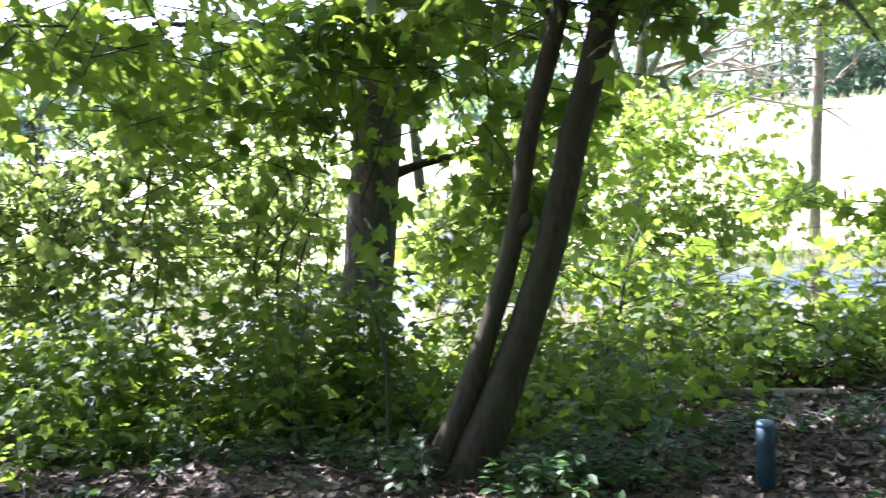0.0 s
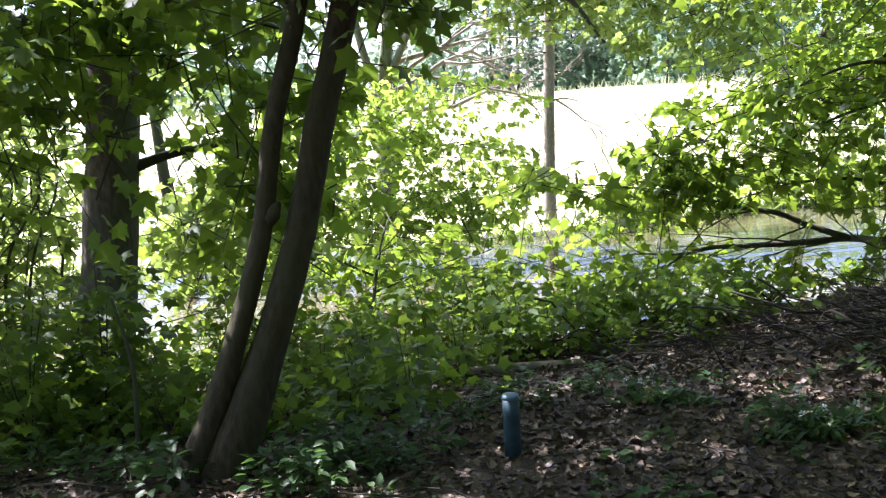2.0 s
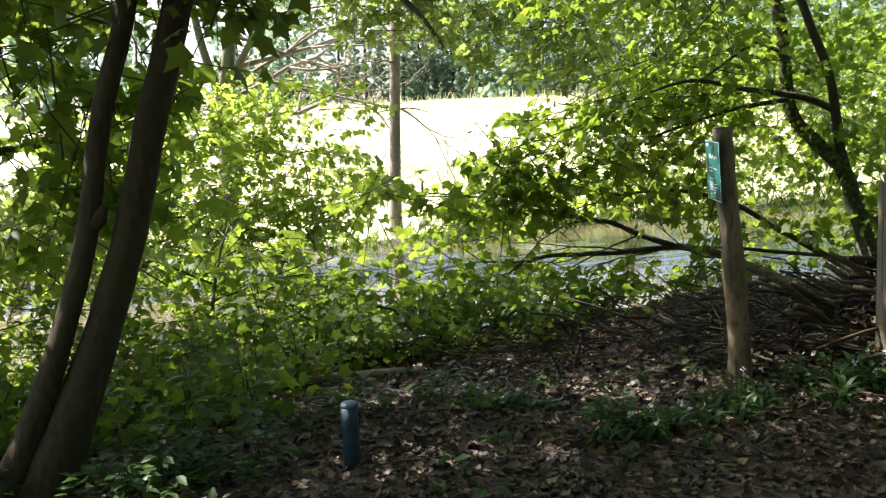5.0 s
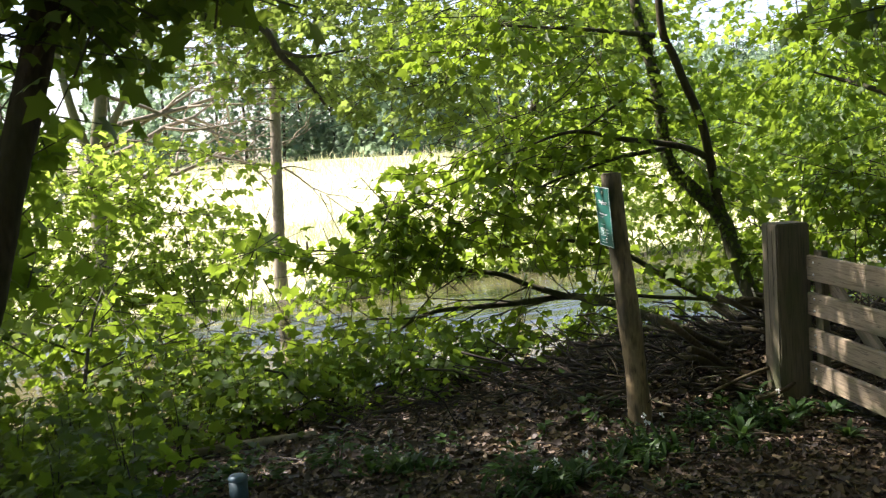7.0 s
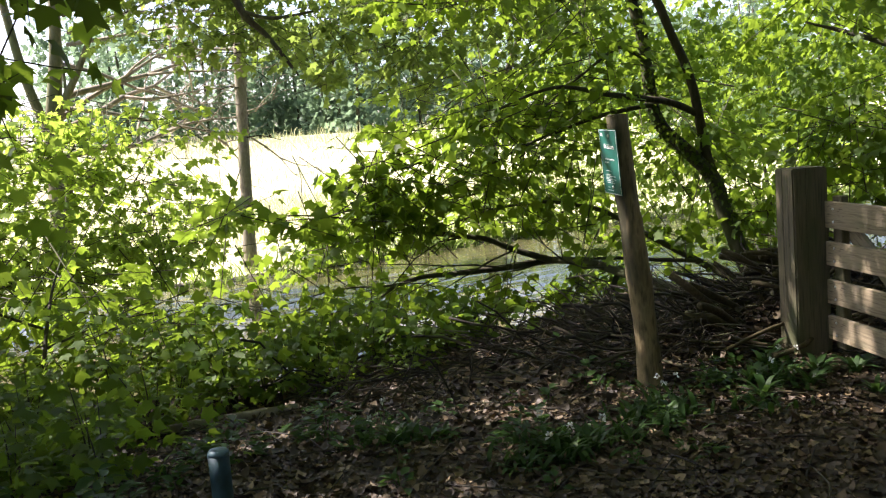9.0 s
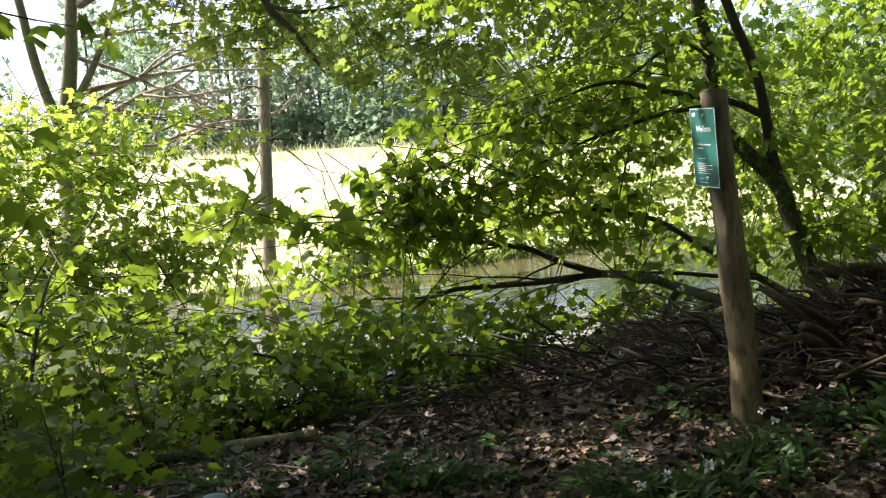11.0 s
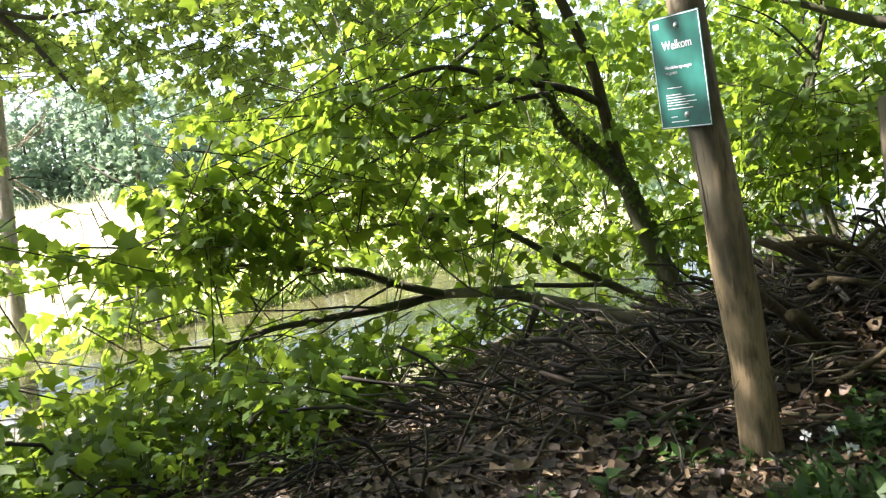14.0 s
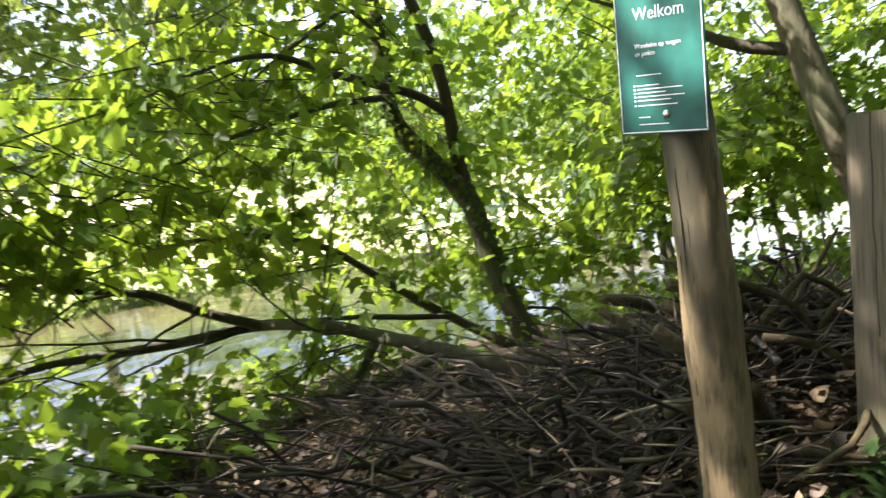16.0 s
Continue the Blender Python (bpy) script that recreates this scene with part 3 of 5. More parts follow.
def bank_maple():
    """Thin maple leaning out over the near side of the stream."""
    rng = np.random.default_rng(20)
    tree = thing("tree", "thin young maple leaning over the near water edge", "tree")
    limb("trunk", [(2.2, 9.1, -0.45, 0.022), (2.3, 9.4, 0.1, 0.018), (2.5, 9.9, 0.6, 0.012), (2.7, 10.3, 0.9, 0.005)], BARK_DARK, tree, rng, 7)
    limb("limb", [(2.35, 9.5, 0.2, 0.012), (3.1, 10.1, 0.25, 0.009), (4.2, 10.3, 0.2, 0.003)], BARK_DARK, tree, rng, 6)
    limb("limb", [(2.35, 9.6, 0.35, 0.012), (1.7, 9.9, 0.65, 0.008), (0.7, 10.1, 0.85, 0.003)], BARK_DARK, tree, rng, 6)
    crown(tree, rng, [(2.5, 10.2, 0.45, 1.1, 0.5, 0.3, 230), (3.9, 10.2, 0.12, 1.0, 0.5, 0.22, 170), (1.1, 10.0, 0.75, 0.9, 0.5, 0.36, 220), (3.0, 9.7, 0.05, 1.5, 0.4, 0.3, 190), (4.8, 10.0, 0.0, 0.7, 0.4, 0.2, 50)], 0.15, LEAF, twig_mat=BARK_DARK, dense=1.3)


def ivy_tree():
    rng = np.random.default_rng(14)
    tree = thing("tree", "forked dark tree wrapped in ivy, leaning over the stream", "tree")
    limb("trunk", [(9.78, 8.3, -0.45, 0.14), (9.62, 8.45, 0.0, 0.1), (9.5, 8.62, 0.6, 0.086), (9.44, 8.72, 1.0, 0.084), (9.22, 8.93, 1.35, 0.074), (9.02, 9.15, 1.76, 0.068), (8.94, 9.2, 2.65, 0.062), (8.86, 9.4, 3.57, 0.056), (8.7, 9.6, 6.0, 0.04)], BARK_DARK, tree, rng, 14, 0.06, "ivy-covered stem")
    limb("trunk", [(9.44, 8.7, 0.95, 0.066), (9.42, 8.78, 1.3, 0.06), (9.38, 8.82, 1.71, 0.056), (9.31, 8.88, 2.2, 0.052), (9.12, 9.03, 2.85, 0.05), (8.95, 9.1, 3.6, 0.045), (9.1, 9.0, 6.0, 0.02)], BARK, tree, rng, 10, 0.05, "bare slender stem")
    limb("limb", [(9.37, 8.83, 1.72, 0.042), (9.05, 8.91, 1.86, 0.038), (8.63, 9.0, 1.94, 0.033), (8.24, 9.07, 2.0, 0.028), (7.69, 9.18, 2.11, 0.02), (7.15, 9.29, 1.99, 0.013), (6.5, 9.42, 1.7, 0.006)], BARK_DARK, tree, rng, 8)
    limb("limb", [(9.02, 9.14, 1.86, 0.032), (8.72, 9.08, 1.84, 0.028), (8.19, 9.18, 1.77, 0.023), (7.74, 9.27, 1.65, 0.019), (7.33, 9.35, 1.53, 0.015), (6.67, 9.49, 1.26, 0.01), (6.1, 9.6, 1.05, 0.005)], BARK_DARK, tree, rng, 8)
    limb("limb", [(8.95, 9.18, 2.38, 0.026), (8.72, 9.13, 2.45, 0.022), (8.52, 9.17, 2.51, 0.02), (8.1, 9.25, 2.26, 0.014), (7.75, 9.32, 2.03, 0.01), (7.3, 9.4, 1.7, 0.005)], BARK_DARK, tree, rng, 7)
    # high limb; it and the clouds above 5 m are unseen, added for shade
    limb("limb", [(8.9, 9.4, 4.6, 0.04), (7.0, 9.6, 5.6, 0.03), (4.6, 9.4, 6.2, 0.012)], BARK_DARK, tree, rng, 7)
    limb("limb", [(9.0, 9.25, 3.2, 0.035), (8.2, 9.5, 3.3, 0.025), (7.0, 9.9, 3.4, 0.01)], BARK_DARK, tree, rng, 7)
    crown(tree, rng, [(6.55, 9.4, 1.5, 1.0, 0.6, 0.6, 220), (7.3, 9.3, 1.85, 1.2, 0.6, 0.65, 250), (8.2, 9.2, 2.35, 0.9, 0.5, 0.55, 190), (5.7, 9.6, 1.0, 0.5, 0.35, 0.25, 121), (7.4, 9.9, 3.3, 1.4, 0.8, 0.5, 420), (9.8, 9.4, 1.4, 0.8, 0.6, 0.6, 200), (10.0, 8.7, 0.3, 0.55, 0.4, 0.3, 110), (9.0, 9.3, 0.35, 0.5, 0.4, 0.3, 90), (10.3, 8.0, 0.5, 0.5, 0.4, 0.3, 90), (8.7, 9.5, 5.6, 2.4, 2.0, 1.4, 800), (5.6, 11.4, 6.2, 2.4, 1.4, 0.8, 250), (4.4, 9.2, 6.2, 2.5, 1.6, 0.8, 2500)], 0.145, LEAF, twig_mat=BARK_DARK, dense=1.45)
    crown(tree, rng, [(5.6, 9.8, 1.25, 0.4, 0.3, 0.3, 70), (6.2, 9.7, 1.0, 0.6, 0.35, 0.25, 90), (6.6, 9.4, 1.6, 0.7, 0.4, 0.35, 110)], 0.175, LEAF, twig_mat=BARK_DARK, dense=0.9, label="large shaded leaves at the branch ends")
    # ivy leaves close round the leaning stem
    line = smooth_line([(9.6, 8.47, 0.1, 0.09), (9.44, 8.72, 1.0, 0.085), (9.22, 8.93, 1.35, 0.08), (9.02, 9.15, 1.76, 0.074), (8.94, 9.2, 2.65, 0.068), (8.86, 9.4, 3.57, 0.064)], 60)
    k = rng.integers(0, len(line), 1100)
    d = unit(rng.normal(0, 1, (1100, 3)) * (1, 1, 0.2))
    P = line[k, :3] + d * (line[k, 3:4] * rng.uniform(0.9, 1.3, (1100, 1)))
    part("ivy", leaf_mesh("ivy", MAPLE, P, np.column_stack([rng.normal(0, 0.5, (1100, 2)), -np.ones(1100)]), d + rng.normal(0, 0.3, (1100, 3)), rng.uniform(0.035, 0.07, 1100)), LEAF_DARK, tree, "dark ivy leaves clinging to the stem", kind="stuff")


def low_limb():
    """A maple bough lying out over the water from behind the heap of branches."""
    rng = np.random.default_rng(15)
    b = thing("fallen_bough", "dark maple bough with green leaves lying out over the stream", "branch")
    limb("main_branch", [(7.8, 6.4, -0.16, 0.056), (7.68, 6.98, -0.04, 0.053), (7.66, 7.52, 0.03, 0.05), (7.66, 7.94, 0.1, 0.047), (7.66, 8.4, 0.17, 0.044), (7.66, 8.9, 0.23, 0.042), (7.62, 9.48, 0.22, 0.038), (7.11, 9.63, 0.2, 0.034), (6.5, 9.82, 0.2, 0.026), (6.2, 9.91, 0.2, 0.022), (5.95, 9.98, 0.15, 0.018), (5.65, 10.07, -0.0, 0.013), (5.2, 10.2, -0.08, 0.005)], BARK_DARK, b, rng, 12, 0.07)
    limb("side_branch", [(7.63, 9.45, 0.22, 0.038), (7.25, 9.62, 0.38, 0.034), (6.98, 9.72, 0.52, 0.03), (6.76, 9.81, 0.58, 0.026), (6.15, 10.04, 0.7, 0.02), (5.75, 10.19, 0.85, 0.014), (5.4, 10.32, 0.92, 0.009), (4.8, 10.45, 0.95, 0.004)], BARK_DARK, b, rng, 9, 0.07)
    limb("side_branch", [(9.7, 8.5, -0.3, 0.05), (9.32, 9.02, 0.07, 0.04), (8.78, 9.19, 0.41, 0.035), (8.48, 9.28, 0.61, 0.031), (8.23, 9.35, 0.74, 0.028), (7.75, 9.49, 0.86, 0.022), (7.43, 9.59, 0.88, 0.017), (6.99, 9.72, 0.84, 0.012), (6.4, 9.9, 0.68, 0.005)], BARK_DARK, b, rng, 9, 0.07)
    limb("side_branch", [(7.68, 8.46, 0.12, 0.03), (7.69, 8.61, -0.09, 0.028), (7.69, 8.81, -0.35, 0.026), (7.7, 8.98, -0.57, 0.022)], BARK_DARK, b, rng, 7, 0.08, "dead prop down into the bank")
    limb("side_branch", [(9.2, 8.8, 0.05, 0.026), (8.7, 8.9, 0.12, 0.024), (8.2, 9.0, 0.2, 0.02), (7.75, 9.2, 0.24, 0.014)], BARK_DARK, b, rng, 7)
    limb("side_branch", [(7.66, 7.9, 0.08, 0.028), (7.3, 8.1, -0.05, 0.02), (6.9, 8.3, -0.22, 0.014), (6.4, 8.6, -0.3, 0.006)], BARK_DARK, b, rng, 7)
    limb("side_branch", [(6.25, 9.9, 0.21, 0.016), (5.84, 10.02, 0.15, 0.012), (5.36, 10.16, 0.18, 0.008), (4.7, 10.2, 0.1, 0.004)], BARK_DARK, b, rng, 7)
    limb("side_branch", [(6.7, 9.83, 0.58, 0.014), (6.0, 9.95, 0.8, 0.011), (5.1, 9.9, 0.98, 0.008), (4.05, 9.9, 1.12, 0.004)], BARK_DARK, b, rng, 7)
    blobs = [(6.9, 9.9, 0.95, 0.9, 0.4, 0.2, 90), (6.0, 10.1, 0.85, 0.7, 0.35, 0.2, 70), (5.3, 10.4, 0.6, 0.7, 0.4, 0.28, 110), (5.4, 10.3, 0.0, 0.6, 0.3, 0.16, 50), (8.0, 9.5, 0.6, 0.6, 0.3, 0.2, 50),
             (6.9, 9.5, -0.05, 0.5, 0.4, 0.16, 45), (6.2, 10.1, 0.0, 0.6, 0.4, 0.2, 60), (7.6, 8.9, 0.5, 0.4, 0.35, 0.2, 35), (7.4, 8.9, -0.1, 0.5, 0.3, 0.14, 40)]
    crown(b, rng, blobs, 0.14, LEAF, twig_mat=BARK_DARK)
    for a, way, ln, r in (((7.11, 9.63, 0.2), (-1, 0.1, 0.12), 1.5, 0.013), ((6.76, 9.81, 0.58), (-1, -0.1, 0.05), 1.6, 0.012), ((7.25, 9.62, 0.38), (-1, -0.1, -0.05), 1.5, 0.013), ((7.43, 9.59, 0.88), (-1, 0.1, 0.1), 1.5, 0.011),
                          ((7.62, 9.48, 0.22), (-0.9, 0.4, -0.12), 1.3, 0.013), ((6.15, 10.04, 0.7), (-1, -0.1, 0.0), 1.5, 0.009), ((8.48, 9.28, 0.61), (-0.9, 0.3, 0.05), 1.4, 0.012), ((7.66, 8.6, 0.2), (-0.8, 0.2, -0.12), 1.1, 0.014)):
        t = Tubes()
        twiggy(t, rng, a, way, ln, r, 1)
        part("side_branch", t.made("side_branch"), BARK_DARK, b)
    # the leaves at the tips stand out one by one
    P, Y, N, S, tw = sprays(rng, [(4.1, 9.88, 1.1, 0.4, 0.2, 0.1, 40), (4.7, 9.75, 0.97, 0.45, 0.2, 0.12, 50), (5.3, 9.75, 0.95, 0.4, 0.25, 0.12, 40), (7.4, 9.6, 1.0, 0.6, 0.3, 0.15, 60), (5.7, 9.9, 1.3, 0.4, 0.25, 0.2, 60)], 0.17, 10, 0.26)
    one = leaf_mesh("leaf", MAPLE, [(0, 0, 0)], [(0, 1, 0)], [(0, 0, 1)], [1.0])
    one.materials.append(LEAF)
    for p, y, nn, s in zip(P, Y, N, S):
        y = Vector(y).normalized()
        x = y.cross(Vector(nn)).normalized()
        z = x.cross(y)
        o = new("leaf", one)
        o.parent = b
        o.matrix_world = Matrix(((x[0], y[0], z[0], p[0]), (x[1], y[1], z[1], p[1]), (x[2], y[2], z[2], p[2]), (0, 0, 0, 1))) @ Matrix.Diagonal((s, s, s, 1))
    t = Tubes()
    for a in tw:
        t.add(np.hstack([a, [[0.006], [0.004], [0.002]]]), 3)
    part("twig_spray", t.made("twig_spray"), BARK_DARK, b, kind="stuff")


def far_bank_trees():
    rng = np.random.default_rng(16)
    # forked tree with bare boughs
    tree = thing("tree", "forked grey tree with bare dead boughs on the far bank", "tree")
    limb("trunk", [(3.92, 17.8, -0.45, 0.24), (3.99, 17.95, 0.8, 0.17), (4.05, 18.04, 2.2, 0.15), (4.24, 17.7, 4.1, 0.1), (4.4, 17.5, 8.0, 0.04)], BARK_GREEN, tree, rng, 12)
    limb("trunk", [(4.04, 18.0, 2.1, 0.09), (3.6, 17.75, 3.68, 0.07), (3.2, 17.6, 7.0, 0.03)], BARK_GREEN, tree, rng, 10)
    limb("limb", [(4.15, 17.9, 2.6, 0.08), (4.63, 17.5, 3.61, 0.045), (5.3, 17.3, 5.4, 0.02)], BARK_GREEN, tree, rng, 8)
    limb("limb", [(4.35, 17.55, 4.2, 0.07), (5.03, 15.9, 4.5, 0.075), (5.7, 15.3, 4.32, 0.07), (6.28, 15.2, 4.2, 0.064), (6.53, 15.16, 3.78, 0.055), (6.85, 15.1, 3.45, 0.04), (7.23, 14.97, 2.85, 0.016)], BARK_DARK, tree, rng, 8)
    limb("limb", [(6.5, 15.15, 3.85, 0.035), (6.9, 14.9, 3.72, 0.03), (7.7, 14.64, 3.84, 0.012)], BARK_DARK, tree, rng, 7)
    for a, b, ln, r in (((4.12, 18.0, 2.3), (1.2, 0.25, 0.35), 2.9, 0.05), ((4.3, 17.9, 2.9), (1.6, 0.1, 0.2), 3.1, 0.04), ((4.2, 18.0, 1.9), (1.5, 0.1, 0.4), 2.6, 0.045), ((4.4, 17.6, 3.9), (1.4, 0.6, 0.1), 2.6, 0.03), ((4.15, 18.0, 2.5), (1.3, -0.2, 0.6), 2.8, 0.035), ((4.25, 17.9, 2.7), (1.4, 0.4, 0.05), 3.3, 0.03), ((4.3, 17.7, 3.4), (1.5, 0.2, -0.1), 2.8, 0.028), ((4.35, 17.6, 3.7), (1.3, -0.3, 0.4), 2.4, 0.025)):
        t = Tubes()
        twiggy(t, rng, a, b, ln, r * 1.5, 3)
        part("dead_bough", t.made("dead_bough"), BARK_PALE, tree, "bare pale dead bough")
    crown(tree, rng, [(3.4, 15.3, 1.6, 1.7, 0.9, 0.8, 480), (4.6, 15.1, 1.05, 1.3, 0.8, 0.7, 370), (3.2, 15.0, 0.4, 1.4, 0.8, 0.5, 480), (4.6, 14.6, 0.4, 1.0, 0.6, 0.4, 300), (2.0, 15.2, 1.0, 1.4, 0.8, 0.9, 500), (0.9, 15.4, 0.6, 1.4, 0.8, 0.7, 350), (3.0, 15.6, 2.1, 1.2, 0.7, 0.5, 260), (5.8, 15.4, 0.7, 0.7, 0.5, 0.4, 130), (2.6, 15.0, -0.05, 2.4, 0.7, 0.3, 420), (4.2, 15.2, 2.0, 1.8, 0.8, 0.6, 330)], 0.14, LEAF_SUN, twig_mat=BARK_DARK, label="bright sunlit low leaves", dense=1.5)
    # clouds at (7, 14.2) and (11, 13) are unseen, added to shade leaves below
    crown(tree, rng, [(6.0, 15.9, 4.2, 2.0, 0.8, 0.8, 520), (4.6, 15.8, 4.9, 1.8, 0.7, 0.6, 420), (8.0, 15.4, 4.6, 2.2, 0.8, 0.7, 560), (11.5, 14.2, 4.6, 2.0, 0.8, 0.7, 420), (7.0, 14.2, 6.6, 3.0, 1.6, 1.0, 700), (11.0, 13.0, 6.4, 3.0, 1.6, 1.0, 700), (8.4, 13.4, 2.9, 1.2, 0.7, 0.6, 260), (9.8, 12.6, 3.2, 1.2, 0.7, 0.6, 240), (8.6, 13.6, 3.9, 1.8, 1.0, 0.8, 480), (10.2, 12.6, 4.0, 1.6, 1.0, 0.8, 420), (6.8, 15.9, 3.6, 1.3, 0.6, 0.6, 260), (4.8, 15.4, 5.0, 1.6, 1.0, 0.5, 260), (7.5, 14.6, 3.1, 0.8, 0.5, 0.5, 170), (3.0, 17.6, 6.4, 2.0, 1.6, 1.2, 260)], 0.15, LEAF_WILLOW, twig_mat=BARK_DARK)
    limb("limb", [(4.05, 17.6, 1.0, 0.06), (4.0, 16.4, 1.5, 0.045), (4.2, 15.2, 1.3, 0.02)], BARK_DARK, tree, rng, 7)
    # slim straight tree
    tree = thing("tree", "slim straight pale trunk at the edge of the stream", "tree")
    limb("trunk", [(7.13, 17.66, -0.55, 0.22), (7.12, 17.67, -0.3, 0.14), (7.15, 17.67, 0.6, 0.11), (7.24, 17.66, 2.5, 0.1), (7.38, 17.64, 5.0, 0.085), (7.55, 17.6, 9.0, 0.03)], BARK_PALE, tree, rng, 12, 0.04)
    for z, dx in ((2.0, 0.5), (2.9, -0.4), (3.6, 0.45)):
        limb("limb", [(7.2, 17.6, z, 0.016), (7.2 + dx * 0.6, 17.5, z + 0.02, 0.011), (7.2 + dx * 1.4, 17.4, z - 0.1, 0.004)], BARK_DARK, tree, rng, 5)
    crown(tree, rng, [(7.2, 17.5, 6.6, 1.6, 1.6, 1.6, 800), (7.8, 17.3, 3.9, 0.6, 0.5, 0.6, 120)], 0.14, LEAF_WILLOW)
    # maple leaning out over the water from the far bank
    tree = thing("tree", "sunlit maple leaning over the stream from the far bank", "tree")
    limb("trunk", [(12.6, 17.9, -0.5, 0.12), (12.3, 17.2, 1.2, 0.1), (12.0, 16.0, 2.8, 0.07), (11.8, 14.6, 4.2, 0.03)], BARK_DARK, tree, rng, 9)
    limb("limb", [(12.1, 16.4, 2.4, 0.05), (10.6, 15.0, 2.6, 0.03), (9.4, 14.2, 2.2, 0.008)], BARK_DARK, tree, rng, 7)
    limb("limb", [(12.0, 16.0, 2.8, 0.05), (13.0, 13.6, 2.6, 0.03), (14.0, 11.4, 2.0, 0.008)], BARK_DARK, tree, rng, 7)
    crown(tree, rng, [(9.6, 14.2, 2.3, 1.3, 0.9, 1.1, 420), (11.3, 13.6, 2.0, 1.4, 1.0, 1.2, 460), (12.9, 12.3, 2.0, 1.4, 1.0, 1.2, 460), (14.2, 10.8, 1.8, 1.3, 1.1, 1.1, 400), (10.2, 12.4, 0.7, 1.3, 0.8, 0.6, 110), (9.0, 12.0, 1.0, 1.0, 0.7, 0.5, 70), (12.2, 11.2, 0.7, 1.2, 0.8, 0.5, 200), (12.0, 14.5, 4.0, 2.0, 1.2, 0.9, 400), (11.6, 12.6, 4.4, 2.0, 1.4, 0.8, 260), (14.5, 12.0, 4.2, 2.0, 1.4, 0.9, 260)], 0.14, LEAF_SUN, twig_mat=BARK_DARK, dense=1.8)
    # small dark leaning stem
    tree = thing("tree", "small dark leaning tree on the far bank", "tree")
    limb("trunk", [(0.36, 17.5, -0.5, 0.2), (0.28, 17.5, 0.0, 0.15), (0.08, 17.55, 0.7, 0.12), (0.0, 17.6, 1.2, 0.11), (-0.1, 17.6, 3.5, 0.06)], BARK_DARK, tree, rng, 10)
    crown(tree, rng, [(-0.3, 17.4, 3.2, 1.6, 1.0, 1.0, 500), (-2.0, 17.3, 1.4, 1.4, 0.9, 1.2, 600)], 0.15, LEAF_WILLOW)
    # shrubs at the water's edge
    for x, y, rx, rz, cnt in ((8.7, 17.4, 0.9, 0.22, 260), (10.6, 17.5, 0.8, 0.25, 220), (12.8, 17.6, 1.5, 0.55, 480), (16.0, 17.8, 1.6, 0.8, 520), (-4.5, 17.6, 1.6, 1.0, 520), (-8.0, 17.6, 1.8, 1.6, 620), (1.8, 17.7, 0.8, 0.3, 200), (19.5, 17.2, 1.8, 1.2, 520)):
        bush = thing("bush", "low green waterside bush on the far bank", "bush", group="waterside bushes")
        z = soil_z(x, y)
        for k in range(3):
            limb("stem", [(x + 0.1 * k, y, z - 0.05, 0.02), (x + 0.3 * (k - 1), y, z + rz * 0.7, 0.012), (x + 0.6 * (k - 1), y - 0.1, z + rz * 1.5, 0.004)], BARK_DARK, bush, rng, 5)
        crown(bush, rng, [(x, y, z + rz * 0.9, rx, 0.5, rz, cnt)], 0.13, LEAF_WILLOW)


